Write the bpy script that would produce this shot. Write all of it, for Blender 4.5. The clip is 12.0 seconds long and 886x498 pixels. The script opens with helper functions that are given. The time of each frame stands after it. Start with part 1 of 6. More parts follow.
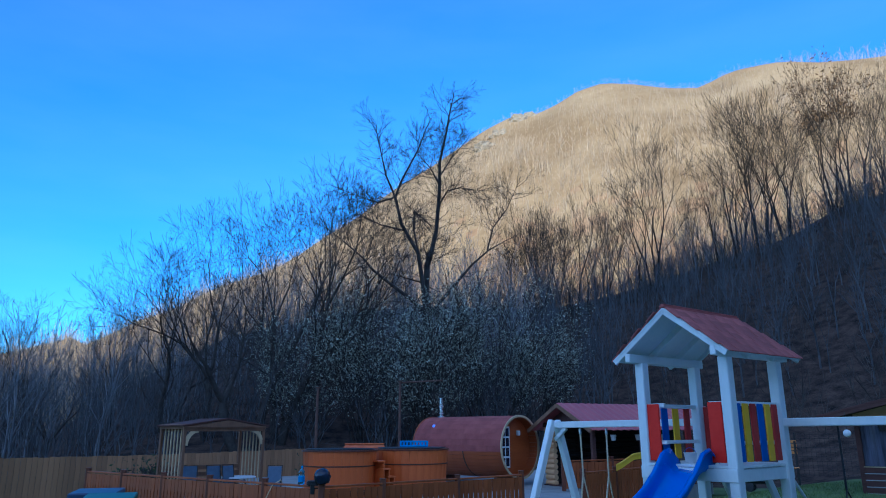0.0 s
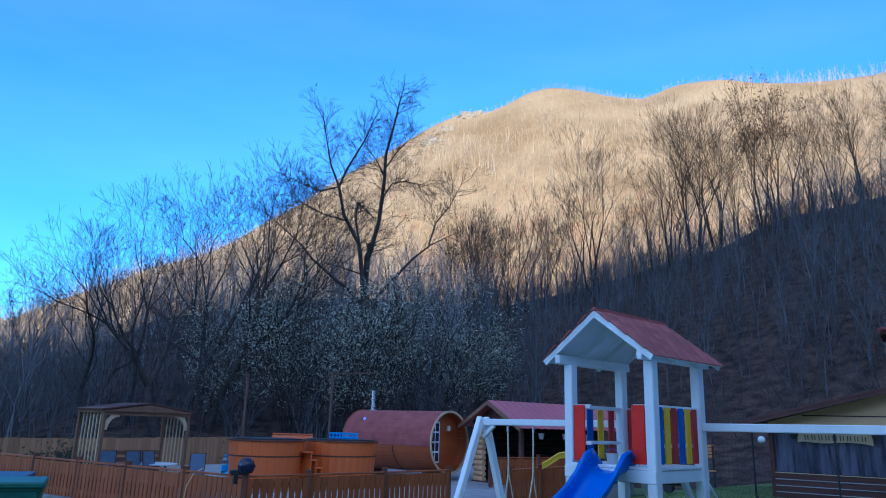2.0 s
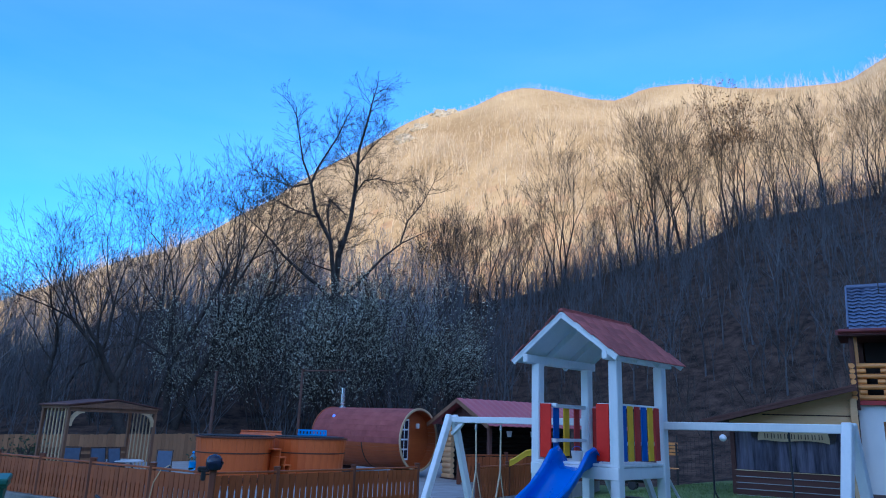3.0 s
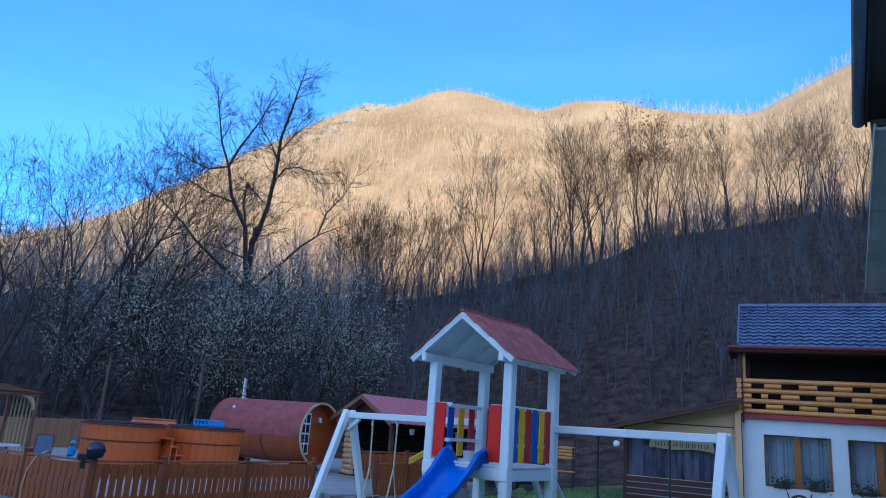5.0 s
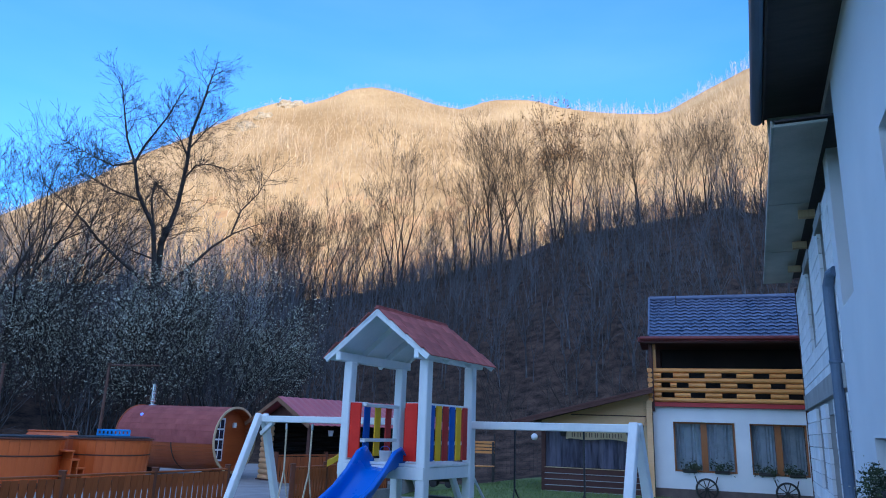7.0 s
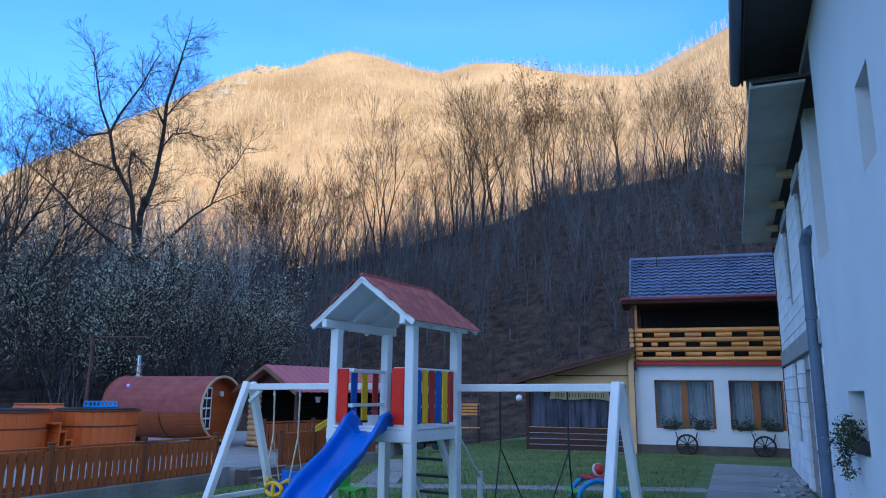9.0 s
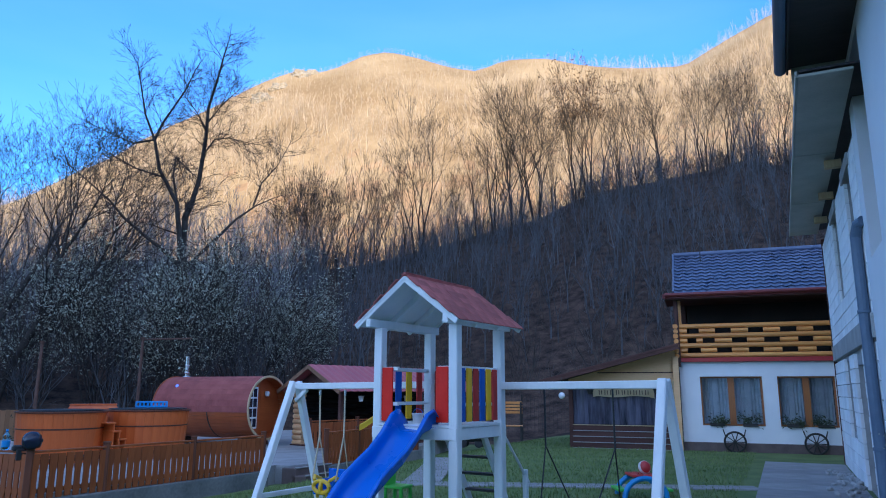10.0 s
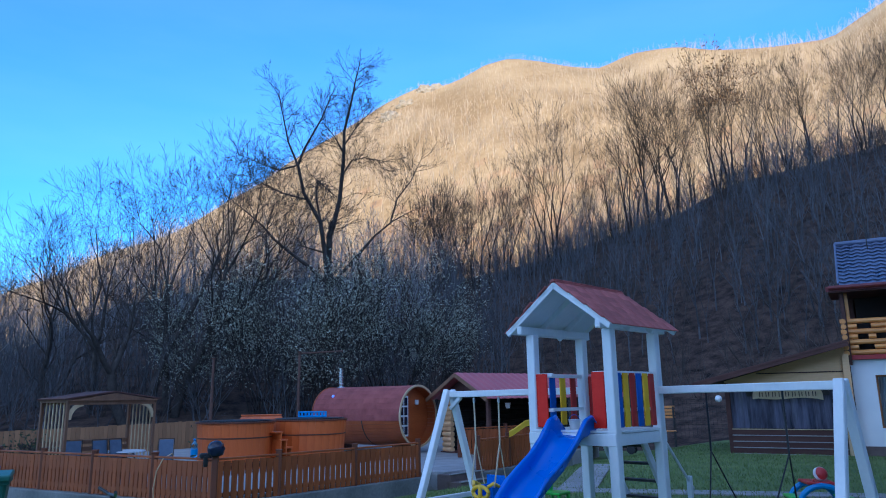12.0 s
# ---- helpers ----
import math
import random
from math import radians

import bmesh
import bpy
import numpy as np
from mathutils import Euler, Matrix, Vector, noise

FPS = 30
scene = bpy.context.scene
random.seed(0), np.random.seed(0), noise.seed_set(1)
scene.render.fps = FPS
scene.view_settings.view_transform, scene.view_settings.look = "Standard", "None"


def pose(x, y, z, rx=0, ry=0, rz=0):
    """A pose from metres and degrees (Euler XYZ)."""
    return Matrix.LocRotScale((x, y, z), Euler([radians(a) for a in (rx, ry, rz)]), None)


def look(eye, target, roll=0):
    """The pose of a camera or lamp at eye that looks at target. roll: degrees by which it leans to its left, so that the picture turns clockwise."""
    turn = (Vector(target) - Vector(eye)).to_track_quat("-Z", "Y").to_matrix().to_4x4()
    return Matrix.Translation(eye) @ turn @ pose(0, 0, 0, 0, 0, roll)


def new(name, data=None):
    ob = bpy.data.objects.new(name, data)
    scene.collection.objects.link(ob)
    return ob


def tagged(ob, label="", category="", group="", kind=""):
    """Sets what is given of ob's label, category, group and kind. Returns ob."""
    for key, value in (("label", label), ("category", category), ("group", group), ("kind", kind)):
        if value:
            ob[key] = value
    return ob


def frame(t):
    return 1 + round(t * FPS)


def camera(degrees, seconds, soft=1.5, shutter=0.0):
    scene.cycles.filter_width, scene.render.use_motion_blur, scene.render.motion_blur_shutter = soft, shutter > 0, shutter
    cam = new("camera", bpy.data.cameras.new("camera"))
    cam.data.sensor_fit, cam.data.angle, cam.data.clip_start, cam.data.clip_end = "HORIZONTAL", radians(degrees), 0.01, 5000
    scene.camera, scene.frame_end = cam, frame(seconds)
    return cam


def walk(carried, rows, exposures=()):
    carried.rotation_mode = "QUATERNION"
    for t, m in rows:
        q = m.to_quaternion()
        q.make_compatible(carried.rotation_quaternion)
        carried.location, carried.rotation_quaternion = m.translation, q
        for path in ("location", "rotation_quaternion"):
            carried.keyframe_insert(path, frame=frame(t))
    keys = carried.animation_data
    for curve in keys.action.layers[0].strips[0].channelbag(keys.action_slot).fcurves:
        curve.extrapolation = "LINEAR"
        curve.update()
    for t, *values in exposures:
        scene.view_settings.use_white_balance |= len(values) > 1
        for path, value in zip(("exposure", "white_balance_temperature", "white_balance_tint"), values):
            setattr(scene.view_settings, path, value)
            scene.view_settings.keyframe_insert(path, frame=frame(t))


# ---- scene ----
cam = camera(64.8, 12.0, soft=1.0)
PATH = [
    (0, (-0.286, -0.12, 1.661), (-0.314, 1.815, 2.164), -0.2),
    (0.5, (-0.276, -0.153, 1.664), (-0.225, 1.781, 2.168), -0.1),
    (1, (-0.289, -0.188, 1.66), (-0.194, 1.744, 2.165), 0.5),
    (1.5, (-0.256, -0.095, 1.666), (-0.15, 1.839, 2.164), 1.3),
    (2, (-0.241, -0.084, 1.665), (-0.103, 1.851, 2.155), 1.8),
    (2.5, (-0.256, -0.153, 1.669), (-0.08, 1.779, 2.153), 1.9),
    (3, (-0.248, -0.203, 1.665), (-0.029, 1.725, 2.151), 2.0),
    (5, (-0.059, -0.16, 1.665), (0.382, 1.727, 2.157), 4.3),
    (5.5, (-0.025, -0.119, 1.674), (0.507, 1.745, 2.169), 3.8),
    (6, (0.006, -0.095, 1.677), (0.621, 1.742, 2.174), 3.1),
    (6.5, (0.036, -0.046, 1.686), (0.675, 1.783, 2.185), 2.7),
    (7, (0.049, -0.041, 1.679), (0.708, 1.78, 2.178), 2.0),
    (9, (0.021, -0.081, 1.675), (0.737, 1.743, 2.079), 0.6),
    (9.5, (0.015, -0.077, 1.675), (0.726, 1.75, 2.073), 0.1),
    (10, (-0.025, -0.099, 1.67), (0.588, 1.762, 2.069), 0.2),
    (10.5, (-0.069, -0.126, 1.678), (0.353, 1.788, 2.078), 0.6),
    (11, (-0.112, -0.163, 1.675), (0.208, 1.768, 2.083), 0.2),
    (11.5, (-0.183, -0.154, 1.69), (0.101, 1.782, 2.103), -1.0),
    (12, (-0.225, -0.198, 1.675), (0.02, 1.742, 2.094), -0.9),
]
walk(cam, [(t, look(eye, target, roll)) for t, eye, target, roll in PATH],
     exposures=((0, 1.26, 4880, 8), (1.5, 1.55, 5060, 13), (3, 1.61, 5250, 14), (6, 1.74, 5560, 16), (9.5, 1.81, 5740, 16), (12, 1.64, 5380, 15)))


# ---- light ----
SUN_AZ, SUN_EL = 195.0, 10.0          # where the sun stands: behind the camera, low over the opposite ridge
world = bpy.data.worlds.new("sky")
scene.world = world
world.use_nodes = True
wn = world.node_tree.nodes
sky = wn.new("ShaderNodeTexSky")
sky.sky_type, sky.sun_disc = "NISHITA", False
sky.sun_elevation, sky.sun_rotation = radians(SUN_EL), radians(SUN_AZ)
sky.altitude = 1500
sky.air_density, sky.dust_density, sky.ozone_density = 1.0, 0.12, 4.1
wn["Background"].inputs["Strength"].default_value = 0.13
# thin high cloud: a few streaks ahead, an added veil towards the sun
co, mp, cn, cr, cm, tint, dot, fill_veil, thick = (wn.new("ShaderNode" + k) for k in ("TexCoord", "Mapping", "TexNoise", "MapRange", "Mix", "Mix", "VectorMath", "MapRange", "Math"))
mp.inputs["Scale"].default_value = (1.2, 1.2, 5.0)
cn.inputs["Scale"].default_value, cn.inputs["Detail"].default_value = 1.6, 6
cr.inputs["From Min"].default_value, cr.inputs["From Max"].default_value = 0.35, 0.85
# unseen bright cloud behind the camera, added to light the yard
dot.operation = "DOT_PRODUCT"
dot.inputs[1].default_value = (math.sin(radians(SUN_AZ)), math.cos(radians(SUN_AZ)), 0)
fill_veil.inputs["From Min"].default_value, fill_veil.inputs["From Max"].default_value = -0.55, 0.7
fill_veil.inputs["To Min"].default_value, fill_veil.inputs["To Max"].default_value = 0.02, 0.5
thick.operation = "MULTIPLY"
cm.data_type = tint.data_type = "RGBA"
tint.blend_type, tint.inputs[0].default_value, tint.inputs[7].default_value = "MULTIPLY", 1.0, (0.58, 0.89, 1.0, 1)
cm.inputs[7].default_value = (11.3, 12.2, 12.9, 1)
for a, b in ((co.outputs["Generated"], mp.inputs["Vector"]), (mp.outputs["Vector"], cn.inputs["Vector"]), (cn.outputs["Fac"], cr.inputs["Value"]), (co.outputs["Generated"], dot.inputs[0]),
             (dot.outputs["Value"], fill_veil.inputs["Value"]), (cr.outputs[0], thick.inputs[0]), (fill_veil.outputs[0], thick.inputs[1]), (thick.outputs[0], cm.inputs[0]),
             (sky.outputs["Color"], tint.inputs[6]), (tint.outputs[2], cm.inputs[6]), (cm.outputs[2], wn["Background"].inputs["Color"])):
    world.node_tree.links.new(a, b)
sun = new("sun", bpy.data.lights.new("sun", "SUN"))
sun.data.energy, sun.data.angle, sun.data.color = 2.35, radians(0.5), (1.0, 0.80, 0.47)
sun.matrix_world = look((100 * math.sin(radians(SUN_AZ)) * math.cos(radians(SUN_EL)), 100 * math.cos(radians(SUN_AZ)) * math.cos(radians(SUN_EL)), 100 * math.sin(radians(SUN_EL))), (0, 0, 0))


# ---- materials ----
def mat(name, a, b, scale=6.0, rough=0.7, bump=0.15, metal=0.0, stretch=(1, 1, 1), fine=60.0, vary=0.0, island=0.0, spec=0.5):
    """Two tones mixed by coarse and fine noise, with relief; vary / island: brightness spread from object to object / piece to piece."""
    m = bpy.data.materials.new(name)
    m.use_nodes = True
    n, l = m.node_tree.nodes, m.node_tree.links
    p = n["Principled BSDF"]
    co = n.new("ShaderNodeTexCoord")
    mp = n.new("ShaderNodeMapping")
    mp.inputs["Scale"].default_value = stretch
    l.new(co.outputs["Object"], mp.inputs["Vector"])
    n1, n2 = n.new("ShaderNodeTexNoise"), n.new("ShaderNodeTexNoise")
    n1.inputs["Scale"].default_value, n1.inputs["Detail"].default_value = scale, 5
    n2.inputs["Scale"].default_value, n2.inputs["Detail"].default_value = fine, 3
    for q in (n1, n2):
        l.new(mp.outputs["Vector"], q.inputs["Vector"])
    add = n.new("ShaderNodeMath")
    add.operation = "MULTIPLY_ADD"
    l.new(n2.outputs["Fac"], add.inputs[0])
    add.inputs[1].default_value = 0.45
    l.new(n1.outputs["Fac"], add.inputs[2])
    ramp = n.new("ShaderNodeMapRange")
    ramp.inputs["From Min"].default_value, ramp.inputs["From Max"].default_value = 0.5, 0.95
    l.new(add.outputs[0], ramp.inputs["Value"])
    mix = n.new("ShaderNodeMix")
    mix.data_type = "RGBA"
    mix.inputs[6].default_value, mix.inputs[7].default_value = (*a, 1), (*b, 1)
    l.new(ramp.outputs[0], mix.inputs[0])
    colour = mix.outputs[2]
    for amount, kind, socket in ((vary, "ShaderNodeObjectInfo", "Random"), (island, "ShaderNodeNewGeometry", "Random Per Island")):
        if amount:
            r, h, s2 = n.new(kind), n.new("ShaderNodeHueSaturation"), n.new("ShaderNodeMapRange")
            s2.inputs["To Min"].default_value, s2.inputs["To Max"].default_value = 1 - amount, 1 + amount
            l.new(r.outputs[socket], s2.inputs["Value"])
            l.new(s2.outputs[0], h.inputs["Value"])
            l.new(colour, h.inputs["Color"])
            colour = h.outputs["Color"]
    l.new(colour, p.inputs["Base Color"])
    p.inputs["Metallic"].default_value = metal
    p.inputs["Specular IOR Level"].default_value = spec
    rr = n.new("ShaderNodeMapRange")
    rr.inputs["To Min"].default_value, rr.inputs["To Max"].default_value = max(0.03, rough - 0.1), min(1, rough + 0.1)
    l.new(n1.outputs["Fac"], rr.inputs["Value"])
    l.new(rr.outputs[0], p.inputs["Roughness"])
    if bump:
        bp = n.new("ShaderNodeBump")
        bp.inputs["Strength"].default_value, bp.inputs["Distance"].default_value = bump, 0.02
        l.new(add.outputs[0], bp.inputs["Height"])
        l.new(bp.outputs["Normal"], p.inputs["Normal"])
    return m


def glass(name, tint=(0.9, 0.95, 1.0), rough=0.02):
    m = bpy.data.materials.new(name)
    m.use_nodes = True
    p = m.node_tree.nodes["Principled BSDF"]
    p.inputs["Base Color"].default_value = (*tint, 1)
    p.inputs["Transmission Weight"].default_value, p.inputs["Roughness"].default_value, p.inputs["IOR"].default_value = 1.0, rough, 1.45
    return m


GRASS = mat("grass", (0.09, 0.14, 0.048), (0.18, 0.23, 0.088), 1.2, 0.9, 0.6, fine=25, spec=0.2)
GRASS_BLADE = mat("grass_blade", (0.1, 0.16, 0.048), (0.21, 0.275, 0.1), 0.8, 0.8, 0, fine=3, island=0.3, spec=0.2)
# Litter of the slope in the ridge's shadow: shade is put into its colour.
LITTER = mat("shaded_leaf_litter", (0.013, 0.011, 0.01), (0.118, 0.076, 0.057), 1.4, 0.95, 0.15, fine=9, spec=0.1)
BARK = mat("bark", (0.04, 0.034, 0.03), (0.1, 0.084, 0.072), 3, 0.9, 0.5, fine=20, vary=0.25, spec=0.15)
# Shade on the crest trees is put into this bark's colour.
BARK_CREST = mat("shade_dark_bark", (0.026, 0.022, 0.02), (0.07, 0.058, 0.05), 3, 0.9, 0.3, fine=20, vary=0.3, spec=0.15)
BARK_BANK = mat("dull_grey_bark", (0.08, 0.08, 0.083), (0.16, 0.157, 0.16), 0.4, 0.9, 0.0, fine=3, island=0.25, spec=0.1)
# Bark and floors of the mountain: sunlight is put into these pale colours.
BARK_FAR = mat("sunlit_pale_bark", (0.42, 0.31, 0.21), (0.62, 0.49, 0.35), 0.15, 0.9, 0.0, fine=1.5, island=0.28, spec=0.1)
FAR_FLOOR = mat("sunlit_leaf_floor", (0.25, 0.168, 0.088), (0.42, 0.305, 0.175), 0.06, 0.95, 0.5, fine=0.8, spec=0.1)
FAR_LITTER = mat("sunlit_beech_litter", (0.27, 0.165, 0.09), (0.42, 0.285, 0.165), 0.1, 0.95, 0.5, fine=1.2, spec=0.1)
# Haze over the bank woods is put into this grey bark colour.
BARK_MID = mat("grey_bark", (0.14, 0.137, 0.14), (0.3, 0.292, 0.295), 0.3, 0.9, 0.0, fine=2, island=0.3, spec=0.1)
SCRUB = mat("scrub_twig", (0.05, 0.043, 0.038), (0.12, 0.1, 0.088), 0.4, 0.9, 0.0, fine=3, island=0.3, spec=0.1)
LEAF_PALE = mat("pale_leaf", (0.28, 0.285, 0.21), (0.5, 0.5, 0.39), 2, 0.7, 0, fine=8, island=0.3)
LEAF_DARK = mat("dark_leaf", (0.02, 0.035, 0.014), (0.06, 0.085, 0.03), 4, 0.7, 0, fine=8, island=0.3)
LEAF_DRY = mat("dry_leaf", (0.10, 0.06, 0.03), (0.22, 0.13, 0.06), 4, 0.8, 0, fine=8, island=0.3)
WHITE_WOOD = mat("white_painted_wood", (0.74, 0.77, 0.78), (0.86, 0.87, 0.86), 3, 0.5, 0.12, stretch=(1, 1, 0.3), fine=35, vary=0.05)
SHINGLE = mat("red_bitumen_shingle", (0.32, 0.085, 0.075), (0.46, 0.14, 0.12), 5, 0.9, 0.5, fine=120, vary=0.22)
SHINGLE_JOINED = mat("red_shingle", (0.24, 0.055, 0.05), (0.36, 0.1, 0.085), 3, 0.9, 0.5, fine=60, island=0.09)
ROOF_RED = mat("red_metal_roof", (0.38, 0.08, 0.085), (0.5, 0.13, 0.13), 1.5, 0.45, 0.1, fine=30)
RED = mat("red_paint", (0.72, 0.02, 0.012), (0.82, 0.035, 0.02), 4, 0.42, 0.1, fine=40, spec=0.2)
RED_WORN = mat("faded_red_paint", (0.44, 0.032, 0.026), (0.56, 0.055, 0.045), 4, 0.55, 0.1, fine=40, spec=0.2)
BLUE = mat("blue_paint", (0.015, 0.1, 0.44), (0.025, 0.135, 0.54), 4, 0.45, 0.1, fine=40, spec=0.2)
YELLOW = mat("yellow_paint", (0.93, 0.5, 0.012), (0.96, 0.58, 0.03), 4, 0.45, 0.1, fine=40, spec=0.2)
SLIDE = mat("blue_plastic", (0.006, 0.12, 0.56), (0.012, 0.155, 0.66), 2, 0.28, 0.03, fine=60)
PLASTIC_YELLOW = mat("yellow_plastic", (0.75, 0.45, 0.02), (0.8, 0.52, 0.05), 3, 0.35, 0.02)
PLASTIC_GREEN = mat("green_plastic", (0.06, 0.42, 0.05), (0.09, 0.5, 0.07), 3, 0.35, 0.02)
PLASTIC_CYAN = mat("light_blue_plastic", (0.02, 0.22, 0.55), (0.03, 0.3, 0.65), 3, 0.35, 0.02)
PLASTIC_RED = mat("red_plastic", (0.5, 0.03, 0.03), (0.6, 0.05, 0.05), 3, 0.3, 0.02)
BIN_GREEN = mat("bin_green_plastic", (0.015, 0.10, 0.075), (0.025, 0.14, 0.10), 3, 0.45, 0.05)
BIN_GREY = mat("bin_blue_grey_plastic", (0.03, 0.055, 0.11), (0.04, 0.075, 0.14), 3, 0.45, 0.05)
BLACK = mat("black_plastic", (0.012, 0.012, 0.014), (0.025, 0.025, 0.028), 5, 0.4, 0.05)
HELMET = mat("dark_blue_gloss", (0.008, 0.012, 0.03), (0.012, 0.02, 0.05), 3, 0.12, 0.0)
FENCE = mat("orange_stained_wood", (0.25, 0.06, 0.018), (0.4, 0.115, 0.033), 3, 0.5, 0.2, stretch=(1, 1, 0.12), fine=30, vary=0.16, spec=0.3)
FENCE_DARK = mat("dark_stained_wood", (0.1, 0.027, 0.012), (0.18, 0.052, 0.02), 3, 0.5, 0.2, stretch=(1, 1, 0.12), fine=30, vary=0.1)
FENCE_FAR = mat("weathered_fence_wood", (0.25, 0.12, 0.052), (0.38, 0.19, 0.085), 2, 0.8, 0.2, stretch=(1, 1, 0.1), fine=25, vary=0.2)
PERGOLA = mat("brown_wood", (0.16, 0.075, 0.038), (0.27, 0.135, 0.07), 3, 0.7, 0.2, stretch=(1, 1, 0.15), fine=30, vary=0.12)
PALE_WOOD = mat("pale_wood", (0.46, 0.33, 0.18), (0.62, 0.46, 0.27), 3, 0.7, 0.2, stretch=(1, 1, 0.15), fine=30, vary=0.12)
LOG = mat("varnished_log", (0.66, 0.25, 0.06), (0.82, 0.37, 0.1), 2, 0.4, 0.2, stretch=(0.2, 1, 1), fine=25, vary=0.12)
LOG_WALL = mat("log_wall_wood", (0.68, 0.38, 0.17), (0.82, 0.5, 0.26), 2, 0.6, 0.2, stretch=(0.2, 1, 1), fine=25, vary=0.12)
BOARD_DARK = mat("dark_brown_board", (0.075, 0.036, 0.03), (0.125, 0.062, 0.05), 3, 0.75, 0.2, stretch=(0.15, 1, 1), fine=30, vary=0.15, spec=0.15)
TUB = mat("tub_wood", (0.57, 0.1, 0.017), (0.72, 0.155, 0.03), 3, 0.4, 0.12, stretch=(1, 1, 0.12), fine=30)
TUB_BAND = mat("tub_band", (0.08, 0.03, 0.016), (0.12, 0.045, 0.025), 3, 0.5, 0.05)
BARREL = mat("barrel_wood", (0.31, 0.062, 0.015), (0.45, 0.105, 0.026), 2, 0.35, 0.12, stretch=(1, 0.15, 1), fine=30, island=0.2)
STEEL = mat("stainless_steel", (0.5, 0.5, 0.5), (0.65, 0.65, 0.65), 8, 0.25, 0.05, metal=1.0)
IRON = mat("dark_iron", (0.03, 0.028, 0.027), (0.06, 0.055, 0.05), 8, 0.6, 0.2, metal=0.4)
RUST = mat("rusty_pole", (0.08, 0.04, 0.028), (0.15, 0.075, 0.05), 6, 0.8, 0.2)
CONCRETE = mat("concrete", (0.27, 0.27, 0.26), (0.42, 0.415, 0.4), 2, 0.9, 0.4, fine=30)
CONCRETE_OLD = mat("stained_concrete", (0.12, 0.128, 0.12), (0.25, 0.25, 0.235), 1.1, 0.95, 0.5, fine=18)
PAVING = mat("paving_concrete", (0.22, 0.22, 0.215), (0.33, 0.325, 0.315), 2, 0.85, 0.3, fine=40, vary=0.12)
PLASTER_WHITE = mat("white_plaster", (0.72, 0.73, 0.74), (0.83, 0.83, 0.82), 1.2, 0.9, 0.15, fine=60)
PLASTER_GREY = mat("grey_plaster", (0.72, 0.75, 0.77), (0.81, 0.83, 0.845), 0.8, 0.9, 0.25, fine=90)
BLOCK = mat("aerated_block", (0.76, 0.78, 0.79), (0.86, 0.87, 0.87), 4, 0.95, 0.3, fine=70, vary=0.08)
MORTAR = mat("mortar", (0.30, 0.31, 0.31), (0.42, 0.42, 0.41), 5, 0.95, 0.4, fine=60)
PLINTH = mat("brown_plinth", (0.10, 0.07, 0.065), (0.16, 0.115, 0.10), 4, 0.85, 0.4, fine=50)
TILE_ROOF = mat("blue_grey_tile_roof", (0.09, 0.108, 0.17), (0.145, 0.17, 0.25), 2, 0.3, 0.08, fine=40)
TRIM_RED = mat("dark_red_trim", (0.13, 0.018, 0.018), (0.19, 0.03, 0.028), 3, 0.5, 0.05)
TRIM_BRIGHT = mat("red_trim", (0.38, 0.03, 0.03), (0.48, 0.045, 0.04), 3, 0.5, 0.05)
FRAME_WOOD = mat("window_frame_wood", (0.3, 0.1, 0.025), (0.42, 0.16, 0.05), 3, 0.4, 0.1, stretch=(1, 1, 0.15), fine=30)
CURTAIN = mat("curtain", (0.42, 0.45, 0.45), (0.56, 0.58, 0.57), 5, 0.9, 0.1)
# Near-black put on surfaces to stand in for the shade inside and under roofs.
INNER_SHADE = mat("inner_shade", (0.012, 0.009, 0.008), (0.028, 0.02, 0.016), 2, 0.9, 0.1)
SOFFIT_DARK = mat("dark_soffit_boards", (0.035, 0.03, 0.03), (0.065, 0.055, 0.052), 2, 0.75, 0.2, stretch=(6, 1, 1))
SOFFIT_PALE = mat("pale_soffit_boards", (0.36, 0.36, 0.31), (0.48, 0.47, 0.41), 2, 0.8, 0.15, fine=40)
GUTTER = mat("blue_grey_gutter", (0.09, 0.13, 0.19), (0.13, 0.18, 0.25), 3, 0.4, 0.05)
ROPE = mat("rope", (0.52, 0.42, 0.28), (0.68, 0.57, 0.4), 30, 0.9, 0.2)
SLING = mat("blue_grey_sling_fabric", (0.08, 0.11, 0.16), (0.11, 0.15, 0.21), 8, 0.8, 0.1, fine=150)
# Dark vertical streaks in the colour stand in for the sheet's shaded folds.
PVC = mat("clear_pvc_sheet", (0.018, 0.018, 0.03), (0.12, 0.115, 0.16), 1.6, 0.15, 0.3, stretch=(4, 1, 0.35), fine=9)
CANVAS = mat("yellowed_canvas", (0.62, 0.48, 0.27), (0.74, 0.6, 0.38), 3, 0.85, 0.1)
INK = mat("dark_lettering", (0.05, 0.04, 0.03), (0.07, 0.055, 0.04), 5, 0.8, 0)
WHITE_PLASTIC = mat("white_plastic", (0.7, 0.7, 0.7), (0.8, 0.8, 0.8), 3, 0.4, 0.02)
ROCK = mat("pale_rock", (0.22, 0.185, 0.14), (0.36, 0.31, 0.24), 0.3, 0.9, 0.8, fine=3)
GLASS = glass("window_glass")
LED = bpy.data.materials.new("blue_led")
LED.use_nodes = True
LED.node_tree.nodes["Principled BSDF"].inputs["Base Color"].default_value = (0.05, 0.1, 0.5, 1)
LED.node_tree.nodes["Principled BSDF"].inputs["Emission Color"].default_value = (0.1, 0.2, 1.0, 1)
LED.node_tree.nodes["Principled BSDF"].inputs["Emission Strength"].default_value = 0.5
BOTTLE = glass("bottle_plastic", (0.35, 0.75, 0.95), 0.08)


